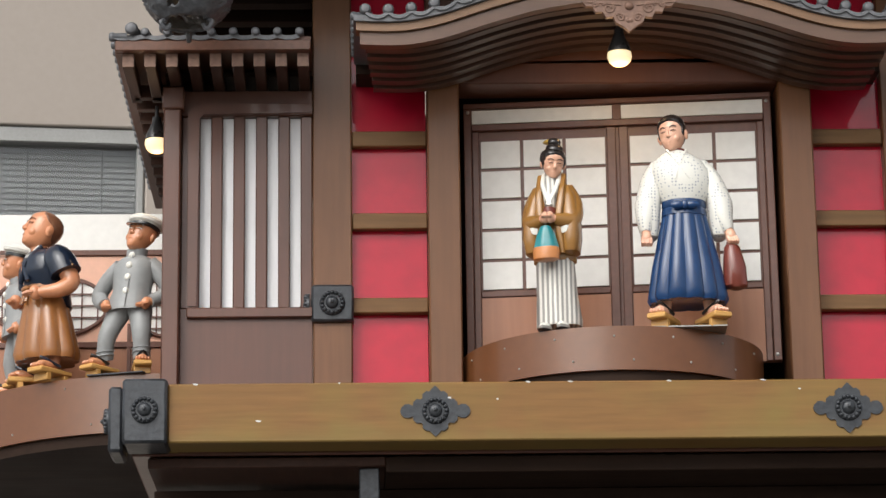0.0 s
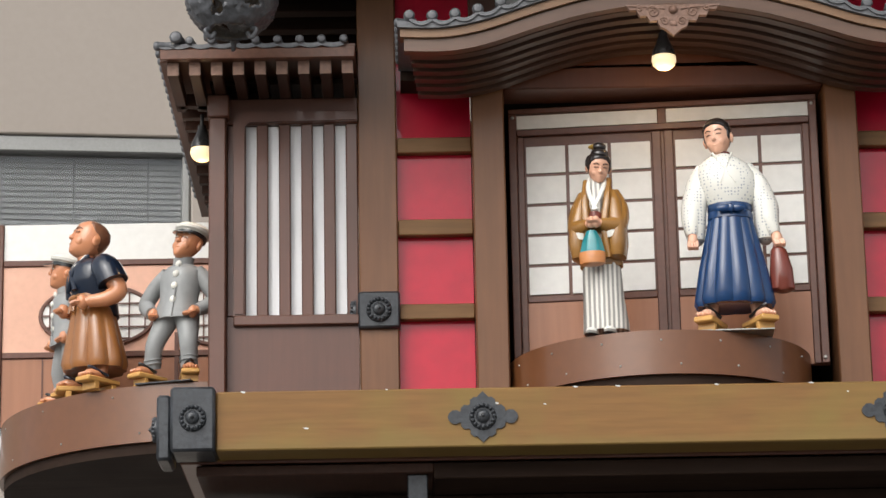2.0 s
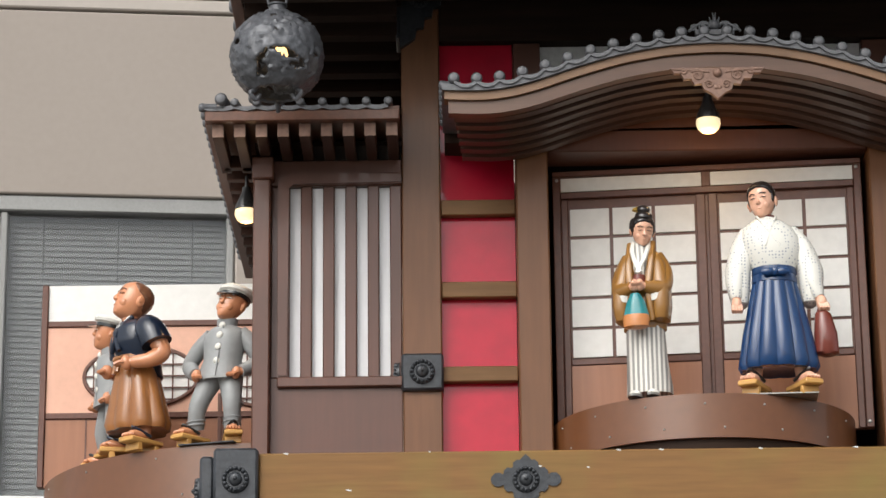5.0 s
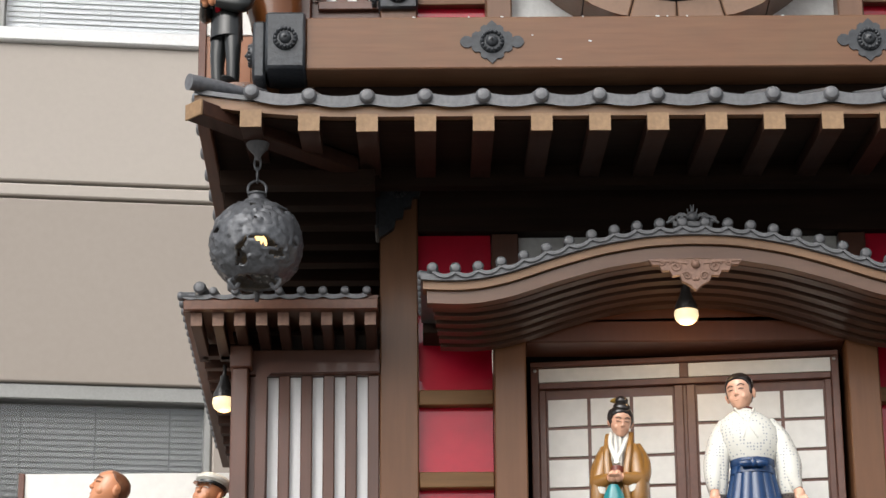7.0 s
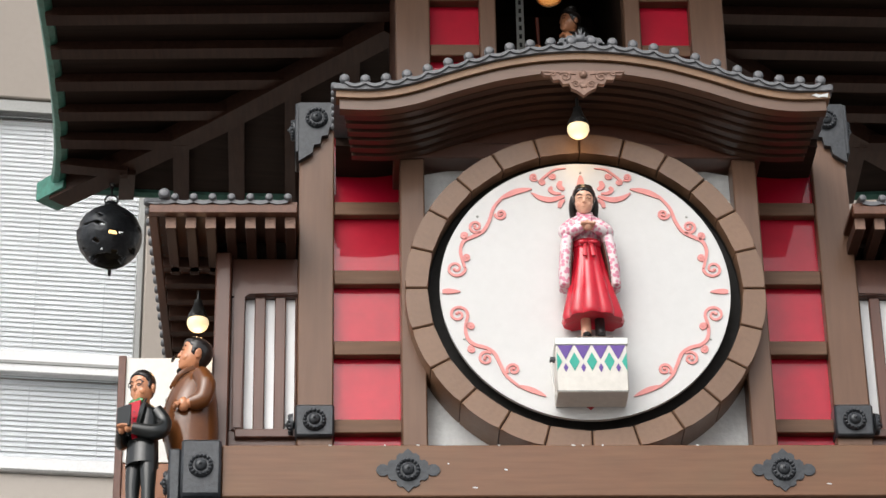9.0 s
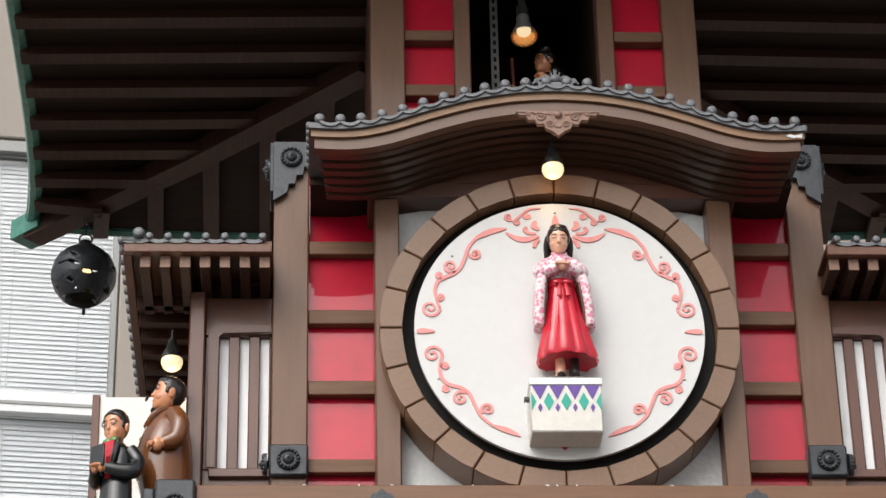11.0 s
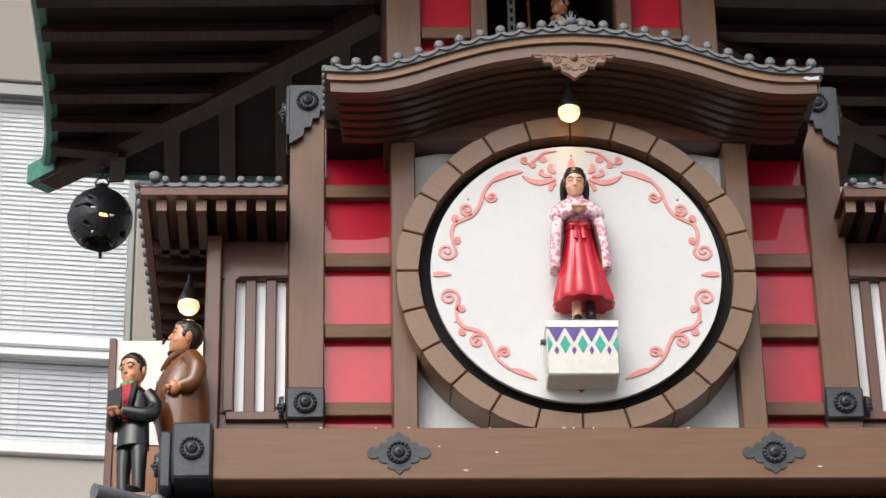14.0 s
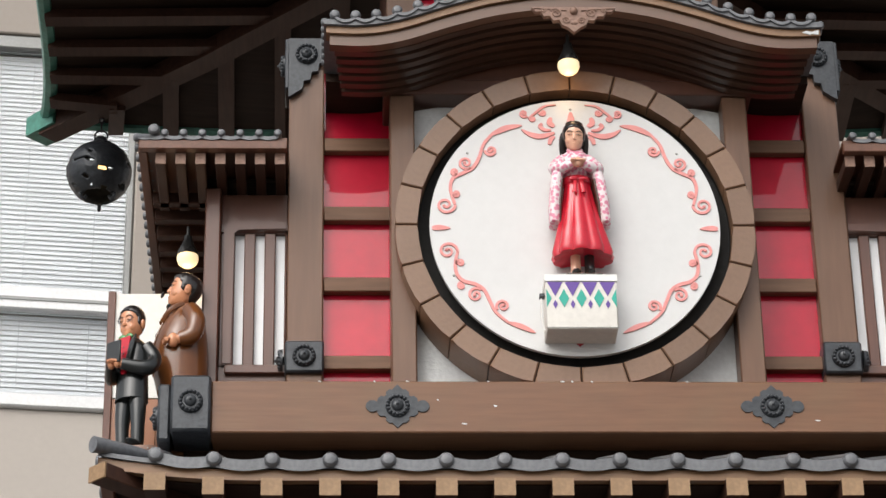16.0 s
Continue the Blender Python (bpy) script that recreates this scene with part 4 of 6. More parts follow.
# ---- dial of the upper storey
for s in (-1, 1):
    part("jamb", bx(s * 0.512, s * 0.442, 0.26, 0.46, 4.80, 5.80, bevel=0.004), post_up, up)
part("lintel", bx(-0.53, 0.53, 0.255, 0.46, 5.801, 5.85, bevel=0.004), bay_paint, up)
part("tympanum", slab(B(), [(-0.53, 5.8505), (0.53, 5.8505), (0.53, 5.86)] + [(x, 5.888 + 0.13 * hump(x / 0.70) - 0.075) for x in np.linspace(0.45, -0.45, 30)] + [(-0.53, 5.86)], 0.262, 0.28), bay_paint, up)
DC, DY = 5.345, 0.20
dial = thing("clock_dial", (0, 0.3, 4.84), "white round dial with pink scrolls in a ring of brown blocks", "clock")


def holed(bm, w0, w1, z0, z1, c, r, y0, y1, n=64):
    """A board with a round hole."""
    for k in range(n):
        a, b = 2 * math.pi * k / n, 2 * math.pi * (k + 1) / n

        def edge(t):
            cx, sz = math.cos(t), math.sin(t)
            m = min((w1 if cx > 0 else -w0) / abs(cx) if abs(cx) > 1e-6 else 9, ((z1 - c) if sz > 0 else (c - z0)) / abs(sz) if abs(sz) > 1e-6 else 9)
            return (m * cx, c + m * sz)
        p, q = (r * math.cos(a), c + r * math.sin(a)), (r * math.cos(b), c + r * math.sin(b))
        slab(bm, [p, edge(a), edge(b), q], y0, y1)
    return bm


part("backing_board", holed(B(), -0.4415, 0.4415, 4.80, 5.80, DC, 0.438, 0.33, 0.345), plaster, dial, "rough white plaster corners")
# Black sheets stand in for the unlit gap behind the disc.
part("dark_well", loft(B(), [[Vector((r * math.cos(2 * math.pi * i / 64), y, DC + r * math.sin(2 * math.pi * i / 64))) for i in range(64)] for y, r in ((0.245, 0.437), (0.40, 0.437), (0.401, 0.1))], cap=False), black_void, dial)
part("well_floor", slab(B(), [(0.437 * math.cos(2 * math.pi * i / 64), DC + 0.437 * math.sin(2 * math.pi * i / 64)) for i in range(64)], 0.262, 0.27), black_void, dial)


def ring_block_mesh():
    bm = B()
    h = radians(7.5) - 0.004
    n = 5
    angs = [math.pi / 2 - h + 2 * h * i / n for i in range(n + 1)]
    o = [(0.5015 * math.cos(a), 0.5015 * math.sin(a)) for a in angs] + [(0.438 * math.cos(a), 0.438 * math.sin(a)) for a in reversed(angs)]
    slab(bm, o, 0, 0.128)
    es = [e for e in bm.edges if all(abs(v.co.y) < 1e-6 for v in e.verts)]
    bmesh.ops.bevel(bm, geom=es, offset=0.003, segments=1, affect="EDGES")
    return mesh_of("ring_block", bm, ring_paint, Vector())


RB = ring_block_mesh()
for i in range(24):
    piece("ring_block", RB, dial, (0, DY, DC), Matrix.Rotation(radians(7.5 + 15 * i), 4, "Y"))
part("ring_core", loft(B(), [[Vector((r * math.cos(2 * math.pi * i / 96), y, DC + r * math.sin(2 * math.pi * i / 96))) for i in range(96)] for y, r in ((DY + 0.006, 0.439), (DY + 0.006, 0.4985), (0.329, 0.4985))], cap=False, smooth=False), shade_wood, dial)
YD = 0.213
disc = part("disc", slab(B(), [(0.405 * math.cos(2 * math.pi * i / 96), DC + 0.005 + 0.405 * math.sin(2 * math.pi * i / 96)) for i in range(96)], YD, YD + 0.012), disc_white, dial, "white enamelled disc")
ZC, RD = DC + 0.005, 0.405


def scroll(pts, w0, w1, belly=0.0):
    """A pink raised stroke; pts in units of the disc's radius."""
    ps = smooth_pts([(p[0], p[1], 0) for p in pts], 6)
    n = len(ps) - 1
    ws = [RD * (w0 + (w1 - w0) * i / n + belly * math.sin(math.pi * i / n)) for i in range(n + 1)]
    part("scroll", ribbon(B(), [(p.x * RD, ZC + p.y * RD) for p in ps], ws, YD - 0.004, YD - 0.0003), pink_paint, disc)


def curl(cx, cz, r, start, sense, turns=1.4, w=0.02):
    ps = spiral(cx, cz, r, turns, radians(start), sense, 26)
    ws = [RD * w * (1.0 - 0.3 * i / 26) for i in range(27)]
    bm = ribbon(B(), [(x * RD, ZC + z * RD) for x, z in ps], ws, YD - 0.004, YD - 0.0004)
    e = ps[-1]
    ball(bm, (e[0] * RD, YD - 0.003, ZC + e[1] * RD), RD * w * 0.62, s=(1, 0.4, 1), seg=8)
    part("curl", bm, pink_paint, disc)


for s in (-1, 1):
    scroll([(s * 0.344, 0.791), (s * 0.454, 0.769), (s * 0.558, 0.717)], 0.006, 0.02, 0.03)
    scroll([(s * 0.555, 0.719), (s * 0.616, 0.636), (s * 0.649, 0.532), (s * 0.694, 0.450), (s * 0.765, 0.406), (s * 0.830, 0.369), (s * 0.853, 0.295), (s * 0.839, 0.213), (s * 0.824, 0.159)], 0.02, 0.018, 0.006)
    curl(s * 0.567, 0.588, 0.042, 180 if s < 0 else 0, 1 if s < 0 else -1, w=0.02)
    curl(s * 0.742, 0.487, 0.052, -50 if s < 0 else 230, -1 if s < 0 else 1, w=0.02)
    curl(s * 0.820, 0.416, 0.027, -60 if s < 0 else 240, -1 if s < 0 else 1, w=0.02)
    curl(s * 0.815, 0.243, 0.025, 215 if s < 0 else -35, 1 if s < 0 else -1, w=0.02)
    curl(s * 0.888, 0.154, 0.067, 0 if s < 0 else 180, -1 if s < 0 else 1, w=0.02)
    scroll([(s * 0.983, -0.028), (s * 0.934, -0.024), (s * 0.859, -0.028)], 0.022, 0.003, 0.026)
    curl(s * 0.878, -0.206, 0.067, -8 if s < 0 else 188, 1 if s < 0 else -1, w=0.02)
    scroll([(s * 0.812, -0.216), (s * 0.830, -0.305), (s * 0.817, -0.387), (s * 0.772, -0.436), (s * 0.694, -0.461), (s * 0.636, -0.505), (s * 0.597, -0.594), (s * 0.558, -0.676), (s * 0.473, -0.757)], 0.02, 0.018, 0.006)
    scroll([(s * 0.480, -0.750), (s * 0.389, -0.782), (s * 0.296, -0.828)], 0.012, 0.004, 0.03)
    curl(s * 0.794, -0.298, 0.027, 205 if s < 0 else -25, -1 if s < 0 else 1, w=0.02)
    curl(s * 0.789, -0.473, 0.026, 75 if s < 0 else 105, 1 if s < 0 else -1, w=0.02)
    curl(s * 0.694, -0.542, 0.054, 48 if s < 0 else 132, 1 if s < 0 else -1, w=0.02)
    curl(s * 0.512, -0.627, 0.047, 215 if s < 0 else -35, -1 if s < 0 else 1, w=0.02)
    scroll([(s * 0.101, 0.959), (s * 0.182, 0.947), (s * 0.246, 0.895), (s * 0.296, 0.846)], 0.005, 0.014, 0.008)
    curl(s * 0.328, 0.887, 0.031, -40 if s < 0 else 220, -1 if s < 0 else 1, w=0.016)
    curl(s * 0.268, 0.846, 0.022, 170 if s < 0 else 10, 1 if s < 0 else -1, w=0.014)
    curl(s * 0.195, 0.895, 0.025, 170 if s < 0 else 10, 1 if s < 0 else -1, w=0.015)
    scroll([(s * 0.348, 0.759), (s * 0.285, 0.717), (s * 0.208, 0.704), (s * 0.117, 0.732)], 0.006, 0.016, 0.03)
    scroll([(s * 0.140, 0.754), (s * 0.188, 0.757), (s * 0.218, 0.784), (s * 0.201, 0.806)], 0.012, 0.02, 0.012)
    scroll([(s * 0.117, 0.784), (s * 0.150, 0.813), (s * 0.140, 0.855)], 0.02, 0.02, 0.02)
    scroll([(s * 0.117, 0.702), (s * 0.145, 0.680), (s * 0.156, 0.639)], 0.014, 0.022, 0.014)
scroll([(0, 0.66), (0, 0.78), (0, 0.9)], 0.012, 0.012, 0.05)
part("fan_mark", slab(B(), [(0, ZC - 0.93 * RD), (0.016, ZC - 0.895 * RD), (0, ZC - 0.875 * RD), (-0.016, ZC - 0.895 * RD)], YD - 0.003, YD - 0.0003), varnish("dial_red_mark", (0.45, 0.03, 0.04)), disc)
for a in (38, 142, 205, 335, 90):
    part("disc_screw", ball(B(), (0.375 * math.cos(radians(a)), YD - 0.001, ZC + 0.375 * math.sin(radians(a))), 0.004, s=(1, 0.5, 1), seg=8), steel, disc)

# bracket box with painted lozenges, for the figure
cream = mat("cream_box_paint", (0.66, 0.63, 0.58), 0.5, 0.06, 10, second=(0.52, 0.49, 0.45), amount=0.4)
purple = varnish("purple_lozenge_paint", (0.13, 0.07, 0.3), coat=0.2)
jade = varnish("jade_lozenge_paint", (0.04, 0.36, 0.28), coat=0.2)
sb = thing("figure_stand", (0, 0.16, 4.985), "cream box stand with purple and jade lozenges", "stand")
YS, ZS = 0.118, 5.1455
part("body", bx(-0.097, 0.097, YS, 0.2125, 4.982, ZS - 0.021, bevel=0.003), cream, sb)
part("top_plate", bx(-0.099, 0.099, YS - 0.003, 0.2125, ZS - 0.0205, ZS, bevel=0.001), white_panel, sb)
for i in range(5):
    x = -0.095 + 0.0475 * i
    if i < 4:
        xm = x + 0.02375
        part("purple_triangle", slab(B(), [(xm - 0.021, ZS - 0.023), (xm + 0.021, ZS - 0.023), (xm, ZS - 0.066)], YS - 0.0015, YS - 0.0002), purple, sb)
        part("small_lozenge", slab(B(), [(xm, ZS - 0.077), (xm + 0.0065, ZS - 0.09), (xm, ZS - 0.104), (xm - 0.0065, ZS - 0.09)], YS - 0.0015, YS - 0.0002), purple, sb)
    half = [(-1, 0), (0, 1), (1, 0), (0, -1)]
    if i == 0:
        half = [(0, 1), (1, 0), (0, -1)]
    elif i == 4:
        half = [(-1, 0), (0, 1), (0, -1)]
    part("jade_lozenge", slab(B(), [(x + 0.014 * p, ZS - 0.072 + 0.028 * q) for p, q in half], YS - 0.0015, YS - 0.0002), jade, sb)
part("hem_line", bx(-0.097, 0.097, YS - 0.001, YS - 0.0002, 4.985, 4.9865, bevel=0), grey_frame, sb)
part("latch", bx(-0.112, -0.0975, 0.14, 0.16, 5.09, 5.1, bevel=0.001), iron, sb)
part("cable", sweep(B(), [(-0.107, 0.15, 5.088), (-0.108, 0.15, 5.03), (-0.099, 0.16, 4.995)], 0.0022, n=6), white_panel, sb)

# ---- top storey under the great roof
YT = 0.63
top = thing("wall_top", (0, YT + 0.02, 6.06), "brown posts framing glossy red panels round a dark opening", "wall", kind="structure")
rails = [(6.405, 6.447), (6.611, 6.65), (6.817, 6.856), (7.023, 7.062)]
for s in (-1, 1):
    part("post", bx(s * 0.512, s * 0.406, YT, YT + 0.1, 6.06, 7.24, bevel=0.004), post_up, top)
    part("inner_post", bx(s * 0.251, s * 0.2, YT, YT + 0.08, 6.06, 7.24, bevel=0.004), post_up, top)
    edges = [6.06] + [v for r in rails for v in r] + [7.2]
    for a, b in zip(edges[0::2], edges[1::2]):
        part("red_panel", bx(s * 0.4055, s * 0.2515, YT + 0.05, YT + 0.065, a, b, bevel=0), red_paint, top)
    for a, b in rails:
        part("rail", bx(s * 0.4058, s * 0.2512, YT + 0.012, YT + 0.066, a, b, bevel=0.003), rail_up, top)
    part("side_wall", bx(s * 0.512, s * 0.47, YT + 0.101, 1.75, 6.06, 7.24, bevel=0), bay_paint, top)
    # Recess lining takes the near-black wood for the opening's inner shade.
    part("recess_side", bx(s * 0.2, s * 0.215, YT + 0.085, 1.6, 6.06, 7.24, bevel=0), shade_wood, top)
part("recess_back", bx(-0.47, 0.47, 1.6, 1.62, 6.06, 7.24, bevel=0), shade_wood, top)
part("recess_top", bx(-0.2, 0.2, YT + 0.085, 1.6, 7.2, 7.22, bevel=0), shade_wood, top)
part("angle_strip", bx(-0.115, -0.09, 0.93, 0.934, 6.3, 7.1, bevel=0), steel, top, "perforated steel strip")
for i in range(22):
    part("slot", bx(-0.107, -0.098, 0.9285, 0.9298, 6.33 + 0.033 * i, 6.347 + 0.033 * i, bevel=0), black_void, top)
copper = mat("warm_lamp_reflector", (0.75, 0.4, 0.18), 0.25, 0.06, 20, metal=0.9)
spot = thing("spot_lamp", (-0.022, 0.75, 6.82), "lit spot lamp with a flared metal hood", "spot lamp")
tip = Matrix.Translation((-0.022, 0.75, 6.76)) @ Matrix.Rotation(radians(-16), 4, "X") @ Matrix.Translation((0.022, -0.75, -6.76))
bm = B()
loft(bm, [ring((-0.022, 0.75, z), r, r, 28) for z, r in ((6.682, 0.043), (6.686, 0.044), (6.7, 0.038), (6.73, 0.026), (6.76, 0.022), (6.775, 0.022))], cap=False)
part("hood", turned(bm, tip), steel, spot)
bm = B()
loft(bm, [ring((-0.022, 0.75, z), r, r, 28) for z, r in ((6.684, 0.0415), (6.7, 0.036), (6.722, 0.026))], cap=False)
part("reflector", turned(bm, tip), copper, spot, "copper-coloured inside of the hood")
part("bulb", turned(ball(B(), (-0.022, 0.75, 6.712), 0.024, s=(1, 1, 0.6)), tip), bulb_glow, spot)
part("socket", turned(loft(B(), [ring((-0.022, 0.75, z), r, r, 16) for z, r in ((6.774, 0.016), (6.8, 0.02), (6.83, 0.02), (6.835, 0.012))]), tip), bulb_cap, spot)
part("arm", sweep(B(), [(-0.022, 0.77, 6.825), (-0.024, 0.79, 6.93), (-0.03, 0.85, 7.2)], 0.012, n=8), bulb_cap, spot)

roof = thing("great_roof", (0, 1.2, 7.2), "great roof with boarded soffit coloured as in shade, rafters and green copper edge", "roof")
H, HI, CY, ZE, ZI = 1.78, 0.5, 1.18, 7.22, 7.24


def edge_pt(u, side):
    """Point on the eave line: u from -1 to 1 along one side, flared at the corners."""
    f = abs(u) ** 4
    r, z = H - 0.06 + 0.09 * f, ZE + 0.10 * f
    a = [(u * (H + 0.03), -r), (r, u * (H + 0.03)), (-u * (H + 0.03), r), (-r, -u * (H + 0.03))][side]
    return Vector((a[0], CY + a[1], z))


for side in range(4):
    n = 24
    us = [2 * i / n - 1 for i in range(n + 1)]
    bm = B()
    inner = [Vector(((u * HI, -HI), (HI, u * HI), (-u * HI, HI), (-HI, -u * HI))[side] + (ZI,)) + Vector((0, CY, 0)) for u in us]
    outer = [edge_pt(u, side) for u in us]
    up1 = Vector((0, 0, 0.03))
    for i in range(n):
        a, b, c, d = outer[i], outer[i + 1], inner[i + 1], inner[i]
        v = [bm.verts.new(p) for p in (a, b, c, d)] + [bm.verts.new(p + up1) for p in (a, b, c, d)]
        for f in ((0, 1, 2, 3), (4, 5, 6, 7), (0, 1, 5, 4), (2, 3, 7, 6)):
            bm.faces.new([v[j] for j in f])
    # Soffit and rafters carry the roof's own shade in their colour.
    part("soffit_boards", bm, shade_wood, roof)
    tip = [p + Vector((0, 0, 0.012)) for p in outer]
    part("copper_edge", sweep(B(), tip, 0.03, n=8), green_copper, roof, "green copper edge strip")
    for k in range(-8, 9):
        o = k * 0.215
        if abs(o) > H - 0.1:
            continue
        u = o / H
        e = edge_pt(u, side)
        stop = max(HI, abs(o))
        q = ((o, -stop), (stop, o), (-o, stop), (-stop, -o))[side]
        q = Vector((q[0], CY + q[1], ZI - 0.002 if stop == HI else ZE + 0.01))
        if (q - e).length > 0.1:
            w = Vector((0.03, 0, 0)) if side in (0, 2) else Vector((0, 0.032, 0))
            dz = Vector((0, 0, -0.035))
            part("rafter", loft(B(), [[p - w, p + w, p + w + dz, p - w + dz] for p in (e, q)], smooth=False), shade_rafter, roof)
for sx, sy in ((-1, 1), (1, 1), (-1, -1), (1, -1)):
    a, b = Vector((sx * (H + 0.02), CY + sy * (H + 0.02), ZE + 0.09)), Vector((sx * HI, CY + sy * HI, ZI))
    w, dz = Vector((0.032, -0.032 * sx * sy, 0)), Vector((0, 0, -0.07))
    part("hip_rafter", loft(B(), [[p - w, p + w, p + w + dz, p - w + dz] for p in (a, (a * 0.5 + b * 0.5) - Vector((0, 0, 0.02)), b)], smooth=False), shade_rafter, roof)
    d = Vector((sx, sy, 0)).normalized()
    part("copper_horn", loft(B(), [[p - w * k, p + w * k, p + w * k + dz * k, p - w * k + dz * k] for p, k in ((a + d * 0.07 + Vector((0, 0, 0.03)), 1.2), (a - d * 0.1 + Vector((0, 0, 0.03)), 1.3))], smooth=False), green_copper, roof, "green copper horn on the roof corner")
bm = B()
loft(bm, [[edge_pt(2 * i / 16 - 1, sd) + Vector((0, 0, 0.04)) for sd in range(4) for i in range(16)], [Vector((p.x * 0.35, CY + (p.y - CY) * 0.35, 8.1)) for sd in range(4) for p in [edge_pt(2 * i / 16 - 1, sd) for i in range(16)]]], smooth=False, cap=False)
part("roof_covering", bm, green_copper, roof)

# ---- office building behind
FT = Matrix.Translation((-2.0, 9.0, 0)) @ Matrix.Rotation(math.atan(0.12), 4, "Z") @ Matrix.Translation((2.0, -9.0, 0))
office = thing("office_building", (0, 9.3, 0), "beige panelled office building with white window blinds", "building")


def fb(name, x0, x1, y0, y1, z0, z1, m, label="", bevel=0.01, parent=None):
    return part(name, turned(bx(x0, x1, y0, y1, z0, z1, bevel=bevel), FT), m, parent or office, label)


XL, XR = -12.0, 12.0
fb("wall_panel", XL, XR, 9.0, 9.3, 0.0, 4.80, beige_wall)
fb("wall_panel", XL, XR, 9.0, 9.3, 6.68, 7.82, beige_wall)
fb("wall_panel", XL, XR, 9.0, 9.3, 7.838, 7.917, pale_wall)
fb("wall_panel", XL, XR, 9.0, 9.3, 7.935, 8.83, pale_wall)
fb("wall_panel", XL, XR, 9.0, 9.3, 11.50, 15.0, beige_wall)
fb("wall_core", XL, XR, 9.35, 12.0, 0.0, 15.0, beige_wall)
fb("wall_joint", XL, XR, 9.1, 9.3, 7.821, 7.934, black_void, bevel=0)
for z0, z1 in ((4.8, 6.68), (8.83, 11.5)):
    fb("wall_pier", -1.935, XR, 9.0, 9.3, z0 + 0.001, z1 - 0.001, beige_wall)


def window_band(z0, z1, transom, mats):
    w = fb("window_band", -6.0, -1.94, 9.02, 9.12, z1 - 0.1, z1, grey_frame, "window with lowered blinds")
    fb("window_sill", -6.0, -1.94, 8.96, 9.12, z0, z0 + 0.09, white_frame, parent=w)
    for x in (-1.985, -3.29, -4.6, -5.9):
        fb("mullion", x, x + 0.045, 9.03, 9.12, z0 + 0.091, z1 - 0.101, grey_frame, parent=w)
    cuts = [z0 + 0.091, z1 - 0.101]
    if transom:
        fb("transom", -6.0, -1.986, 9.025, 9.12, transom, transom + 0.16, white_frame, parent=w)
        fb("transom_line", -6.0, -1.986, 9.018, 9.0249, transom + 0.06, transom + 0.08, grey_frame, parent=w, bevel=0)
        cuts = [z0 + 0.091, transom - 0.001, transom + 0.161, z1 - 0.101]
    for (a, b), m in zip(zip(cuts[0::2], cuts[1::2]), mats):
        for x in (-3.244, -4.554, -5.854):
            bm = B()
            k = int((b - a) / 0.034)
            for i in range(k):
                z = a + (b - a) * (i + 0.5) / k
                v = [bm.verts.new(p) for p in ((x, 9.124, z - 0.0175), (x + 1.26, 9.124, z - 0.0175), (x + 1.26, 9.134, z + 0.0168), (x, 9.134, z + 0.0168))]
                bm.faces.new(v)
            for c in (0.2, 0.63, 1.06):
                box(bm, x + c, x + c + 0.006, 9.118, 9.122, a, b, 0)
            part("blind", turned(bm, FT), m, w, "lowered slatted blind")
            g = fb("glass_pane", x, x + 1.26, 9.075, 9.085, a, b, glass, bevel=0, parent=w)
            g.visible_shadow = False


window_band(4.80, 6.68, None, [blind_grey])
window_band(8.83, 11.5, 9.52, [blind_white, blind_white])


# ---- carved and lacquered figures, each one mesh
def figure(name, at, yaw, build, mats, label, size=(1, 1, 1), lean=0.0, side=0.0):
    bm = B()
    build(bm)
    for v in bm.verts:
        up = max(0.0, v.co.z - 0.05)
        v.co.y -= lean * up
        v.co.x += side * up
    bmesh.ops.scale(bm, vec=size, verts=bm.verts)
    turned(bm, Matrix.Translation(at) @ Matrix.Rotation(radians(yaw), 4, "Z"))
    return solid(name, bm, mats, at, label, "doll", "show dolls")


# a head's height, half width, depth before and behind its axis, in head radii
SKULL = [(-1.13, 0.16, 0.62, -0.2), (-1.06, 0.36, 0.76, 0.0), (-0.9, 0.52, 0.84, 0.3), (-0.65, 0.67, 0.87, 0.6), (-0.35, 0.78, 0.88, 0.8),
         (0.0, 0.84, 0.87, 0.95), (0.35, 0.85, 0.88, 1.0), (0.65, 0.76, 0.78, 0.92), (0.88, 0.56, 0.56, 0.7), (1.0, 0.34, 0.34, 0.45), (1.06, 0.1, 0.1, 0.15)]
# where hair begins: angle away from the nose, and the height there
HAIRLINES = {
    "short": [(0, 0.62), (25, 0.58), (45, 0.5), (60, 0.25), (72, -0.3), (84, -0.3), (92, 0.1), (108, -0.1), (122, -0.7), (180, -0.85)],
    "bald": [(0, 0.92), (50, 0.8), (75, 0.35), (95, 0.15), (115, -0.5), (180, -0.75)],
    "bun": [(0, 0.62), (30, 0.55), (55, 0.3), (70, -0.2), (85, -0.4), (110, -0.55), (180, -0.8)],
    "long": [(0, 0.6), (30, 0.5), (52, 0.2), (62, -0.4), (75, -0.8), (100, -1.0), (180, -1.1)],
    "school": [(0, 0.5), (60, 0.3), (75, -0.1), (90, 0.1), (120, -0.6), (180, -0.8)],
}


def skull_ring(z, n=36):
    zs = [p[0] for p in SKULL]
    w, f, b = (float(np.interp(z, zs, [p[j] for p in SKULL])) for j in (1, 2, 3))
    out = []
    for i in range(n):
        a = 2 * math.pi * i / n
        y = -f * math.sin(a) if math.sin(a) > 0 else -b * math.sin(a)
        phi = abs(math.degrees(math.atan2(math.cos(a), math.sin(a))))
        out.append((w * math.cos(a), y, phi))
    return out


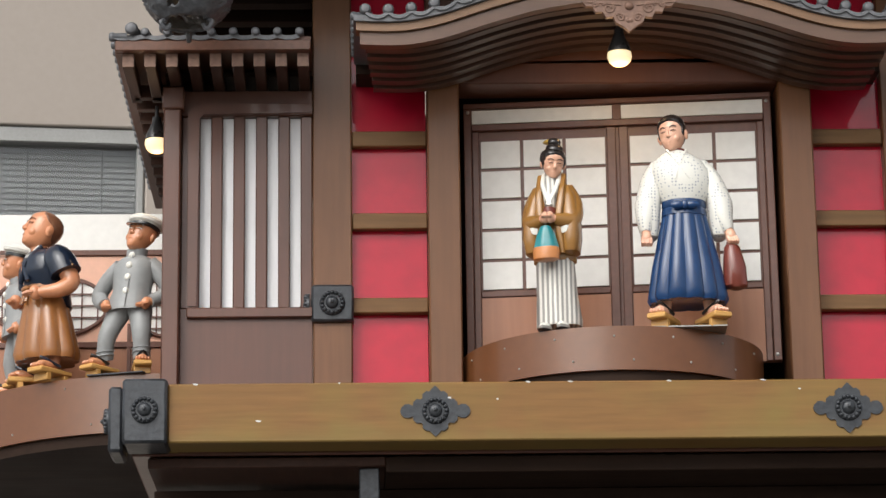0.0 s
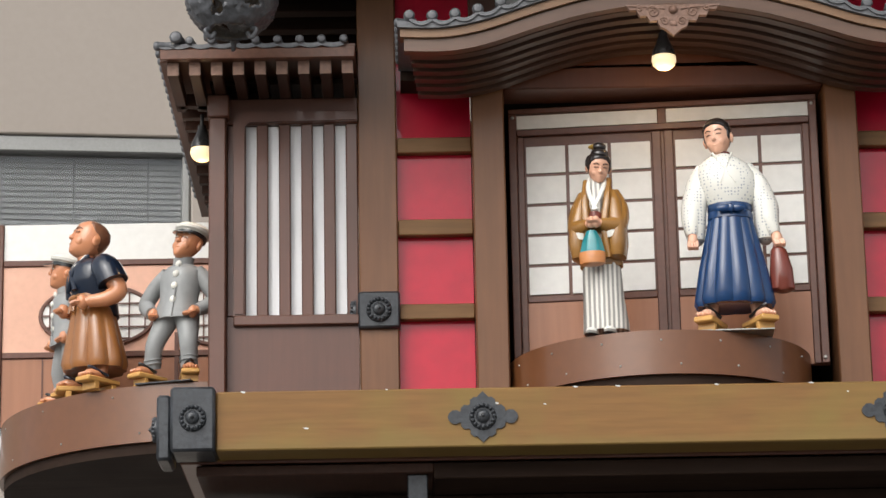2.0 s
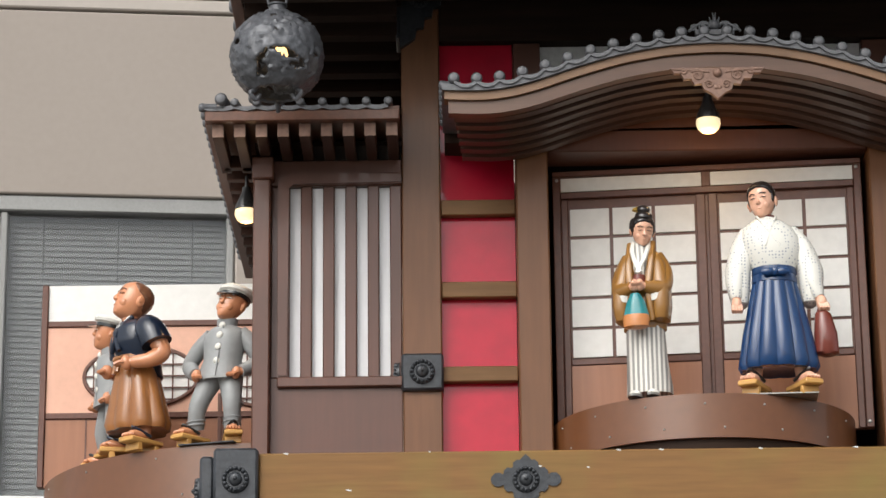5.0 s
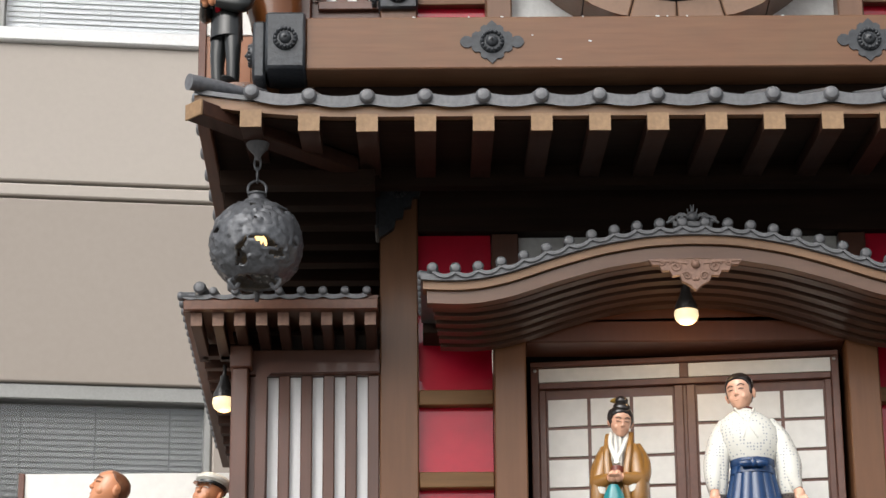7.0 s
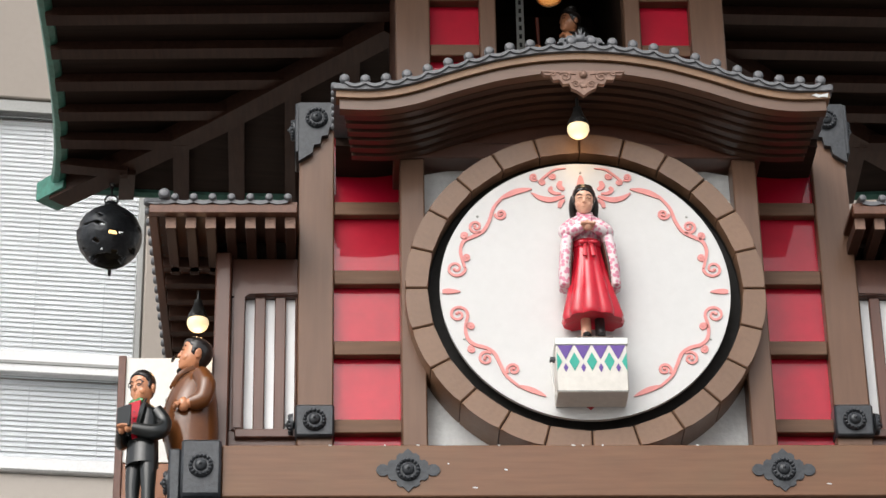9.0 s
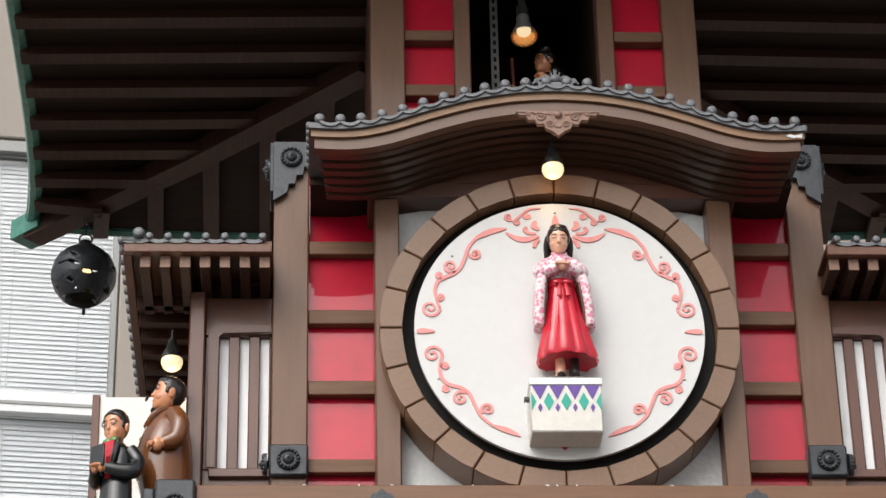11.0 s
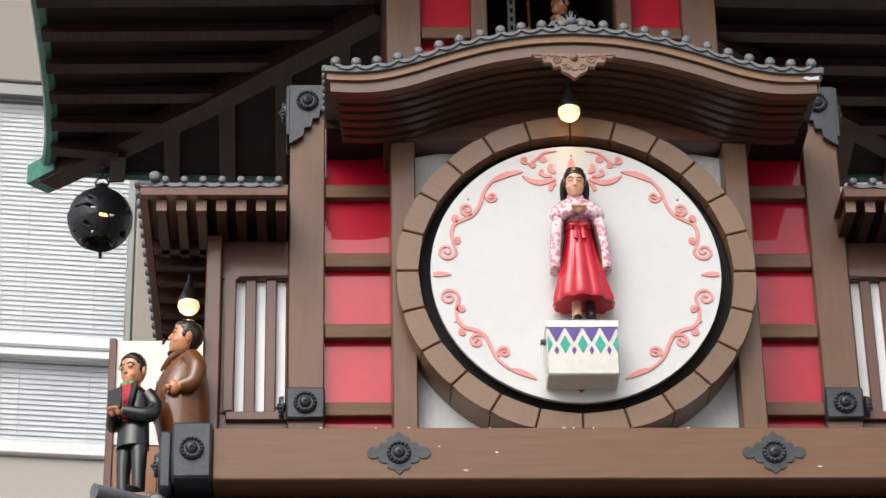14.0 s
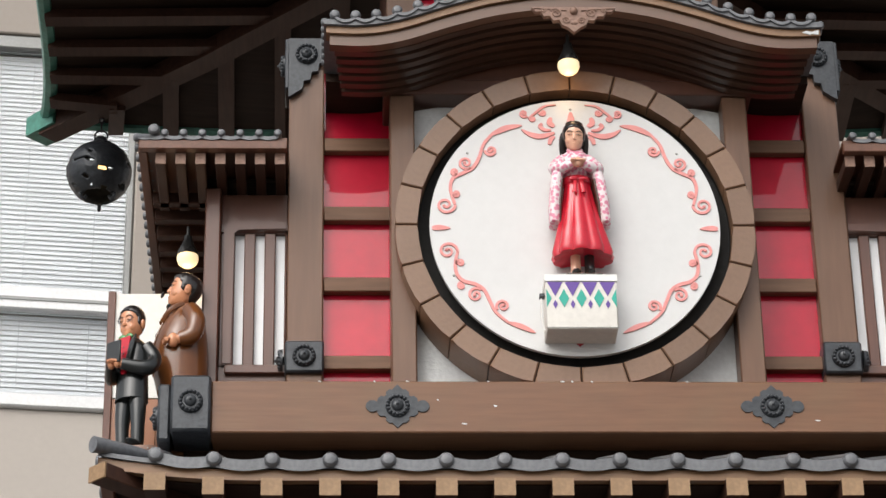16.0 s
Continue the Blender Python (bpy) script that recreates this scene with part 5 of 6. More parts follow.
def head(bm, c, r, sk, hr, style="short", tilt=0, turn=0, roll=0, lips=None, puff=1.09):
    """A plain head; tilt lifts the chin, turn looks to its left, roll leans it to its left."""
    x, y, z = c
    main, bm = bm, bmesh.new()
    loft(bm, [[Vector((px, py, q)) for px, py, _ in skull_ring(q)] for q in np.linspace(-1.13, 1.06, 22)], sk)
    line = HAIRLINES[style]
    rows = []
    for q in np.linspace(-1.12, 1.06, 34):
        row = []
        for px, py, phi in skull_ring(q):
            lim = float(np.interp(phi, [p[0] for p in line], [p[1] for p in line]))
            t = min(1.0, max(0.0, (q - lim) / 0.09 + 0.5))
            k = 0.88 + (puff - 0.88) * t
            k += 0.012 * t * math.sin(phi * 0.35)
            row.append(Vector((px * k, 0.06 + (py - 0.06) * k, q * (k if q > 0 else 1.0))))
        rows.append(row)
    if style != "school":
        loft(bm, rows, hr)
    # nose, brow, ears, lids and mouth
    ball(bm, (0, -0.9, -0.27), 0.17, sk, (0.85, 1.0, 0.85), 12)
    sweep(bm, [(0, -0.84, 0.12), (0, -0.9, -0.12), (0, -0.96, -0.26)], [0.06, 0.085, 0.11], sk, n=8)
    for s in (-1, 1):
        ball(bm, (s * 0.1, -0.87, -0.3), 0.09, sk, (1, 1, 0.8), 8)
        ball(bm, (s * 0.88, 0.12, -0.18), 0.3, sk, (0.42, 0.72, 1.1), 12)
        ball(bm, (s * 0.96, 0.06, -0.16), 0.17, sk, (0.5, 0.8, 1.1), 8)
        ball(bm, (s * 0.29, -0.5, -0.42), 0.34, sk, (1, 0.9, 0.95), 18)
        ball(bm, (s * 0.33, -0.76, 0.03), 0.15, sk, (1.15, 0.6, 0.62), 10)
        sweep(bm, smooth_pts([(s * 0.17, -0.86, 0.0), (s * 0.33, -0.865, 0.035), (s * 0.5, -0.77, -0.01)], 3), 0.024, hr, n=6)
        sweep(bm, smooth_pts([(s * 0.15, -0.885, 0.22), (s * 0.36, -0.855, 0.3), (s * 0.56, -0.72, 0.22)], 3), 0.03, hr, n=6)
    ball(bm, (0, -0.8, -0.62), 0.2, sk if lips is None else lips, (1.0, 0.55, 0.26), 10)
    ball(bm, (0, -0.76, -0.7), 0.15, sk if lips is None else lips, (1.0, 0.6, 0.3), 10)
    ball(bm, (0, -0.64, -0.93), 0.24, sk, (1.1, 0.75, 0.7), 10)
    if style == "bun":
        for s in (-1, 1):
            ball(bm, (s * 0.74, 0.18, 0.18), 0.5, hr, (0.62, 1.0, 1.2), 14)
        ball(bm, (0, -0.05, 0.98), 0.6, hr, (1.15, 1.2, 0.62), 16)
        ball(bm, (0, 0.2, 1.42), 0.5, hr, (1.05, 1.05, 0.68), 14)
        ball(bm, (0, 0.75, -0.35), 0.55, hr, (0.9, 0.7, 0.9), 12)
    elif style == "long":
        ball(bm, (0, 0.1, 0.95), 0.62, hr, (1.15, 1.0, 0.5), 16)
        sweep(bm, smooth_pts([(0, 0.6, 0.4), (0, 0.85, -0.8), (0, 0.8, -2.2), (0, 0.75, -3.0)], 4), [0.8, 0.85, 0.9, 0.92, 0.92, 0.9, 0.88, 0.82, 0.75, 0.65, 0.55, 0.42, 0.25], hr, n=16, flat=0.5)
        for s in (-1, 1):
            sweep(bm, smooth_pts([(s * 0.78, 0.1, 0.3), (s * 0.9, 0.22, -0.6), (s * 0.86, 0.4, -1.7)], 4), [0.2, 0.25, 0.28, 0.28, 0.27, 0.25, 0.22, 0.17, 0.1], hr, n=12)
    elif style == "school":
        # soft crown, dark band, and a glossy peak over the brow
        loft(bm, [[Vector((v.x * k, v.y * k + 0.1 + o, q)) for v in ring((0, 0, 0), 0.92, 1.0, 28)] for q, k, o in ((0.3, 1.0, 0), (0.52, 1.02, 0), (0.62, 1.2, 0.02), (0.78, 1.25, 0.04), (0.95, 1.1, 0.06), (1.04, 0.7, 0.08), (1.07, 0.2, 0.08))], hr)
        loft(bm, [[Vector((v.x, v.y + 0.1, q)) for v in ring((0, 0, 0), 0.95, 1.03, 28)] for q in (0.28, 0.5)], hr + 1)
        pk = [(-0.86, -0.45), (-0.66, -0.98), (-0.3, -1.34), (0, -1.42), (0.3, -1.34), (0.66, -0.98), (0.86, -0.45), (0.5, -0.72), (0, -0.88), (-0.5, -0.72)]
        loft(bm, [[Vector((px, py, q - 0.25 * (-py - 0.45))) for px, py in pk] for q in (0.34, 0.4)], hr + 1, smooth=False)
    m = (Matrix.Translation((x, y, z)) @ Matrix.Scale(r, 4) @ Matrix.Translation((0, 0, -1)) @ Matrix.Rotation(radians(turn), 4, "Z") @ Matrix.Rotation(radians(-tilt), 4, "X")
         @ Matrix.Rotation(radians(roll), 4, "Y") @ Matrix.Translation((0, 0, 1)))
    sweep(main, [(x, y + r * 0.1, z - r * 0.6), (x, y + r * 0.2, z - r * 1.75)], [r * 0.42, r * 0.46], sk, n=14)
    merge(main, turned(bm, m))


def arm(bm, pts, radii, sl, sk, hand=0.016, flat=1.0):
    """A sleeve along points and a loosely closed fist at its end."""
    ps = smooth_pts(pts, 5)
    rs = list(np.interp(np.linspace(0, 1, len(ps)), np.linspace(0, 1, len(radii)), radii))
    sweep(bm, ps, [float(v) for v in rs], sl, n=16, flat=flat)
    e, d = ps[-1], (ps[-1] - ps[-3]).normalized()
    sweep(bm, [e - d * hand * 0.6, e + d * hand * 0.4], hand * 0.72, sk, n=10)
    ball(bm, e + d * hand * 0.9, hand, sk, (0.85, 0.95, 1.1), 12)
    for k in range(4):
        o = Vector((hand * 0.4 * (k - 1.5), -hand * 0.5, 0))
        q = e + d * hand * 1.1 + o
        sweep(bm, smooth_pts([q, q + d * hand * 0.7 + Vector((0, -hand * 0.1, 0)), q + d * hand * 0.6 + Vector((0, hand * 0.35, -hand * 0.25))], 3), hand * 0.27, sk, n=6)


def skirt(bm, rows, mi, fold, k):
    """Pleated cloth: sharp ridges with rounded hollows, turned under at the hem."""
    n = 96
    out = []
    for x, y, z, rx, ry, q in rows:
        row = []
        for i in range(n):
            a = 2 * math.pi * i / n
            p = abs(math.sin(k * a / 2 + 0.4)) ** 0.8 - 0.6 + 0.25 * math.sin(3 * a + 1)
            g = 1 + fold * q * p
            row.append(Vector((x + rx * g * math.cos(a), y + ry * g * math.sin(a), z)))
        out.append(row)
    loft(bm, out, mi)


def sandals(bm, dx, wood, foot, k=1.0, strap=None, splay=22, legs=0.1, leg_mi=None):
    """Wooden clogs turned outwards, with feet and shins."""
    for s in (-1, 1):
        main, bm = bm, bmesh.new()
        box(bm, -0.023 * k, 0.023 * k, -0.072 * k, 0.03 * k, 0.018 * k, 0.03 * k, 0.003, wood)
        for y in (-0.05 * k, 0.005 * k):
            box(bm, -0.021 * k, 0.021 * k, y, y + 0.013 * k, 0.001, 0.018 * k, 0.001, wood)
        ball(bm, (0, -0.03 * k, 0.039 * k), 0.017 * k, foot, (0.95, 2.0, 0.75), 12)
        for j in range(5):
            ball(bm, ((j - 2) * 0.0075 * k, -0.064 * k + 0.002 * abs(j - 1.5), 0.036 * k), 0.0062 * k, foot, (0.8, 1.2, 0.9), 8)
        sweep(bm, [(0, -0.01 * k, 0.044 * k), (0, 0.0, legs)], [0.014 * k, 0.017 * k], foot if leg_mi is None else leg_mi, n=10)
        if strap is not None:
            sweep(bm, smooth_pts([(-0.02 * k, -0.008 * k, 0.036 * k), (0, -0.05 * k, 0.056 * k), (0.02 * k, -0.008 * k, 0.036 * k)]), 0.004 * k, strap, n=6)
        turned(bm, Matrix.Translation((s * dx, 0, 0)) @ Matrix.Rotation(radians(s * splay), 4, "Z"))
        bm = merge(main, bm)


def hanging_sleeve(bm, s, rows, mi):
    """A broad kimono sleeve: rows of middle x, y, half breadth along x, half depth, height."""
    loft(bm, [[Vector((s * cx + px * bx_, cy + py * by_, z)) for px, py in [(math.copysign(abs(math.cos(a)) ** 0.7, math.cos(a)), math.copysign(abs(math.sin(a)) ** 0.7, math.sin(a))) for a in (2 * math.pi * i / 20 for i in range(20))]] for cx, cy, bx_, by_, z in rows], mi)


def young_teacher(bm):
    # 0 skin 1 hair 2 shirt 3 hakama 4 sandal 5 bag 6 steel
    box(bm, -0.1, 0.1, -0.06, 0.03, 0.0, 0.004, 0.001, 6)
    sandals(bm, 0.056, 4, 0, 1.15, 1, 24)
    skirt(bm, [(0, 0, 0.075, 0.07, 0.05, 0.6), (0, 0, 0.07, 0.1, 0.074, 1), (0, 0, 0.083, 0.106, 0.08, 1.2), (0, 0, 0.16, 0.092, 0.068, 1.1), (0, 0, 0.25, 0.07, 0.052, 0.8), (0, 0, 0.3, 0.058, 0.044, 0.4)], 3, 0.11, 12)
    loft(bm, [ring((0, 0, z), a, b, 28, 0.012, 9) for z, a, b in ((0.287, 0.056, 0.043), (0.291, 0.062, 0.048), (0.306, 0.061, 0.047), (0.31, 0.058, 0.045), (0.314, 0.061, 0.047), (0.328, 0.06, 0.046), (0.332, 0.054, 0.04))], 3)
    for s in (-1, 1):
        ball(bm, (s * 0.019, -0.052, 0.31), 0.014, 3, (1.5, 0.55, 0.75), 10)
    ball(bm, (0, -0.056, 0.31), 0.009, 3, (1, 0.8, 1.3), 8)
    loft(bm, [ring((x, 0, z), a, b, 28) for x, z, a, b in ((0, 0.32, 0.055, 0.04), (0, 0.345, 0.072, 0.05), (-0.004, 0.375, 0.084, 0.056), (-0.008, 0.405, 0.083, 0.056), (-0.012, 0.43, 0.07, 0.048), (-0.015, 0.447, 0.048, 0.036), (-0.016, 0.458, 0.026, 0.026))], 2)
    for s, reach in ((-1, 0.0), (1, 0.012)):
        arm(bm, [(s * 0.052 - 0.01, 0.004, 0.425), (s * 0.08 - 0.004, 0.006, 0.38), (s * 0.098, 0.0, 0.32), (s * 0.103, -0.008, 0.285), (s * (0.104 + reach), -0.016, 0.25)], [0.024, 0.032, 0.034, 0.028, 0.015], 2, 0, 0.018)
        hanging_sleeve(bm, s, [(0.094, 0.012, 0.01, 0.012, 0.232), (0.094, 0.01, 0.022, 0.03, 0.242), (0.096, 0.006, 0.03, 0.036, 0.275), (0.092, 0.004, 0.031, 0.034, 0.33), (0.076, 0.004, 0.026, 0.03, 0.39), (0.06, 0.004, 0.02, 0.02, 0.42)], 2)
        sweep(bm, smooth_pts([(s * 0.026 - 0.016, -0.026, 0.458), (s * 0.006 - 0.012, -0.05, 0.42), (-s * 0.02 - 0.004, -0.054, 0.375)]), [0.0035] * 11, 2, n=6)
    head(bm, (-0.02, -0.006, 0.505), 0.042, 0, 1, "short", -5, -22, -5)
    sweep(bm, [(-0.016 + 0.025 * math.cos(a), 0.0 + 0.024 * math.sin(a), 0.461) for a in np.linspace(0, 2 * math.pi, 17)], 0.003, 5, n=6)
    loft(bm, [ring((x, -0.012, z), a, b, 20) for x, z, a, b in ((0.132, 0.104, 0.02, 0.022), (0.131, 0.11, 0.032, 0.026), (0.129, 0.16, 0.031, 0.026), (0.124, 0.208, 0.022, 0.02), (0.122, 0.22, 0.01, 0.012))], 5)
    sweep(bm, smooth_pts([(0.132, -0.016, 0.218), (0.122, -0.016, 0.244), (0.112, -0.014, 0.216)]), 0.004, 5, n=6)


MATS_T = [skin, hair, dot_shirt, navy, geta_wood, maroon, steel]
figure("teacher_doll", (0.135, 0.13, 3.2625), -3, young_teacher, MATS_T, "lacquered doll in dotted white shirt and navy hakama holding a bag", (0.93, 0.97, 1.02))


def lady(bm):
    # 0 skin 1 hair 2 kimono 3 coat 4 white 5 teal 6 orange 7 comb 8 dark sole 9 sash
    for s in (-1, 1):
        ball(bm, (s * 0.024, -0.03, 0.012), 0.02, 4, (0.85, 1.8, 0.6), 12)
        ball(bm, (s * 0.024, -0.03, 0.004), 0.022, 8, (0.9, 1.85, 0.2), 12)
    skirt(bm, [(0.004, 0, 0.02, 0.045, 0.036, 0.5), (0.006, 0, 0.018, 0.06, 0.044, 1), (0.006, 0, 0.035, 0.06, 0.045, 1), (0.002, 0, 0.1, 0.054, 0.041, 0.7), (0, 0, 0.2, 0.05, 0.039, 0.3), (0, 0, 0.3, 0.045, 0.036, 0.0), (0, 0, 0.36, 0.044, 0.034, 0), (0, 0, 0.388, 0.02, 0.02, 0)], 2, 0.06, 7)
    loft(bm, [ring((0, 0.006, z), a, b, 44, f, 5, 0.8) for z, a, b, f in ((0.175, 0.048, 0.04, 0.05), (0.178, 0.056, 0.048, 0.05), (0.23, 0.058, 0.05, 0.03), (0.3, 0.055, 0.046, 0.01), (0.345, 0.052, 0.04, 0), (0.37, 0.042, 0.033, 0), (0.386, 0.028, 0.026, 0))], 3)
    loft(bm, [ring((0, y, z), a, b, 16) for z, y, a, b in ((0.28, -0.044, 0.006, 0.008), (0.33, -0.034, 0.018, 0.014), (0.37, -0.02, 0.02, 0.016), (0.395, -0.01, 0.015, 0.014))], 2)
    loft(bm, [ring((-0.002, -0.03, z), a, 0.028, 20) for z, a in ((0.27, 0.015), (0.273, 0.02), (0.302, 0.021), (0.306, 0.016))], 9)
    for s in (-1, 1):
        sweep(bm, smooth_pts([(s * 0.022, -0.004, 0.402), (s * 0.018, -0.034, 0.362), (-s * 0.004, -0.052, 0.31)]), [0.0065] * 11, 4, n=8, flat=0.6)
        sweep(bm, smooth_pts([(s * 0.03, -0.006, 0.396), (s * 0.03, -0.036, 0.34), (s * 0.024, -0.052, 0.27), (s * 0.03, -0.048, 0.19)]), [0.009] * 16, 3, n=8, flat=0.7)
        arm(bm, [(s * 0.036, 0.006, 0.362), (s * 0.056, 0.002, 0.318), (s * 0.052, -0.03, 0.272), (s * 0.016, -0.066, 0.272)], [0.02, 0.024, 0.026, 0.012], 3, 0, 0.014)
        hanging_sleeve(bm, s, [(0.05, -0.014, 0.01, 0.02, 0.19), (0.051, -0.018, 0.02, 0.034, 0.196), (0.054, -0.02, 0.023, 0.04, 0.23), (0.052, -0.014, 0.024, 0.038, 0.28), (0.044, -0.002, 0.02, 0.03, 0.34), (0.036, 0.0, 0.012, 0.016, 0.368)], 3)
        sweep(bm, [(s * 0.036, -0.056, 0.276), (s * 0.042, -0.05, 0.24)], [0.012, 0.015], 4, n=10, flat=0.5)
    loft(bm, [ring((-0.006, -0.074, z), a, b, 24) for z, a, b in ((0.166, 0.024, 0.014), (0.17, 0.034, 0.022), (0.19, 0.036, 0.023), (0.198, 0.034, 0.022))], 6)
    loft(bm, [ring((-0.006, -0.074, z), a, b, 24, 0.05, 7) for z, a, b in ((0.198, 0.033, 0.021), (0.23, 0.024, 0.018), (0.252, 0.012, 0.01))], 5)
    head(bm, (0.002, -0.01, 0.428), 0.034, 0, 1, "bun", -20, 24, 3)
    ball(bm, (0.002, -0.018, 0.478), 0.014, 7, (1.5, 0.8, 0.5), 12)


gold = varnish("doll_comb_gold", (0.4, 0.25, 0.05))
figure("lady_doll", (-0.19, 0.15, 3.2625), -16, lady, [skin, hair, stripe_kimono, ochre, cloth_white, teal, orange, gold, indigo, maroon], "lacquered doll in striped kimono and ochre coat with a pouch", (0.95, 1.0, 1.03), 0.04, 0.0)


def stout_man(bm):
    # 0 skin 1 cropped hair 2 indigo top 3 hakama 4 sandal 5 strap 6 white collar
    sandals(bm, 0.05, 4, 0, 1.1, 5, 20)
    skirt(bm, [(0, 0, 0.07, 0.06, 0.05, 0.6), (0, 0, 0.065, 0.088, 0.074, 1), (0, 0, 0.082, 0.092, 0.078, 1.2), (0, 0, 0.15, 0.078, 0.066, 0.9), (0, 0, 0.22, 0.06, 0.054, 0.5), (0, 0, 0.25, 0.054, 0.05, 0.2)], 3, 0.12, 9)
    loft(bm, [ring((0, 0, z), a, b, 24, 0.012, 9) for z, a, b in ((0.24, 0.052, 0.047), (0.243, 0.058, 0.053), (0.262, 0.057, 0.052), (0.266, 0.05, 0.044))], 3)
    ball(bm, (0, -0.056, 0.252), 0.012, 3, (1.8, 0.7, 0.8), 10)
    for s in (-1, 1):
        sweep(bm, [(s * 0.006, -0.056, 0.25), (s * 0.012, -0.064, 0.215)], [0.005, 0.007], 3, n=8, flat=0.5)
    loft(bm, [ring((0, y, z), a, b, 28) for z, y, a, b in ((0.2, 0.024, 0.046, 0.036), (0.21, 0.02, 0.056, 0.046), (0.25, 0.008, 0.06, 0.054), (0.29, 0.002, 0.073, 0.062), (0.33, 0.002, 0.074, 0.06), (0.352, 0.002, 0.056, 0.046), (0.362, 0.0, 0.03, 0.03))], 2)
    for s in (-1, 1):
        sweep(bm, smooth_pts([(s * 0.048, 0, 0.34), (s * 0.078, 0.004, 0.316), (s * 0.092, 0.012, 0.282)], 4), [0.026, 0.032, 0.036, 0.038, 0.039, 0.04, 0.04, 0.041, 0.041], 2, n=16)
        arm(bm, [(s * 0.086, 0.01, 0.3), (s * 0.098, 0.022, 0.262), (s * 0.092, -0.006, 0.238), (s * 0.066, -0.044, 0.232)], [0.024, 0.024, 0.02, 0.015], 0, 0, 0.018)
        sweep(bm, smooth_pts([(s * 0.024, -0.02, 0.366), (s * 0.008, -0.054, 0.325), (-s * 0.02, -0.06, 0.27)]), [0.006] * 11, 2, n=8)
        sweep(bm, smooth_pts([(s * 0.02, -0.024, 0.366), (s * 0.004, -0.05, 0.335)]), 0.005, 6, n=8)
    head(bm, (0, -0.024, 0.416), 0.05, 0, 1, "bald", 22, -6, puff=1.012)


def schoolboy(bm):
    # 0 skin 1 white cap 2 dark brim 3 grey 4 sandal 5 button 6 steel
    box(bm, -0.075, 0.075, -0.06, 0.03, 0.0, 0.004, 0.001, 6)
    sandals(bm, 0.048, 4, 0, 1.0, 2, 24, 0.09)
    for s in (-1, 1):
        leg = smooth_pts([(s * 0.05, -0.002, 0.05), (s * 0.046, -0.014, 0.105), (s * 0.03, 0, 0.165), (s * 0.02, 0, 0.19)], 4)
        sweep(bm, leg, [0.022, 0.022, 0.0215, 0.022, 0.024, 0.025, 0.027, 0.029, 0.031, 0.032, 0.033, 0.033, 0.03], 3, n=16)
        for q in (0.06, 0.07, 0.105):
            sweep(bm, [(s * 0.049 + 0.0225 * math.cos(a), -0.008 + 0.0225 * math.sin(a), q + 0.004 * math.cos(a + s)) for a in np.linspace(0, 2 * math.pi, 15)], 0.002, 3, n=6)
    loft(bm, [ring((0, 0, z), a, b, 28, f, 7) for z, a, b, f in ((0.172, 0.05, 0.042, 0.03), (0.168, 0.06, 0.05, 0.04), (0.19, 0.057, 0.048, 0.03), (0.22, 0.05, 0.042, 0.01), (0.26, 0.055, 0.044, 0), (0.288, 0.055, 0.041, 0), (0.302, 0.04, 0.033, 0), (0.307, 0.026, 0.026, 0), (0.325, 0.027, 0.027, 0))], 3)
    for z, y in ((0.305, -0.033), (0.278, -0.043), (0.248, -0.044), (0.213, -0.044)):
        ball(bm, (0, y, z), 0.0088, 5, (1, 0.5, 1), 12)
    sweep(bm, [(0.004, -0.034, 0.31), (0.004, -0.044, 0.25), (0.004, -0.05, 0.172)], 0.0018, 3, n=6)
    for s in (-1, 1):
        arm(bm, [(s * 0.038, 0, 0.289), (s * 0.07, 0.008, 0.258), (s * 0.093, 0.014, 0.222), (s * 0.08, -0.002, 0.2), (s * 0.062, -0.022, 0.186)], [0.02, 0.022, 0.021, 0.019, 0.016], 3, 0, 0.015)
    head(bm, (0, -0.012, 0.366), 0.042, 0, 1, "school", 13, -14, 8)


MATS_B = [skin_tan, cloth_white, black_suit, cloth_grey, geta_wood, cloth_white, iron]
figure("stout_man_doll", (-1.515, 0.7, 3.2625), -58, stout_man, [skin_tan, hair_brown, indigo, caramel, geta_wood, indigo, cloth_white], "lacquered bald doll in indigo top and caramel hakama", (1.06, 1.06, 1.04), 0.05)
figure("schoolboy_doll", (-1.305, 0.6, 3.2625), -16, schoolboy, MATS_B, "lacquered doll in grey school uniform with a white cap", (1.04, 1.04, 1.07), 0.0, 0.12)
figure("schoolboy_doll", (-1.6, 0.87, 3.2625), -66, schoolboy, MATS_B, "lacquered doll in grey school uniform standing by the screen edge", (1.05, 1.05, 1.06), 0.06)


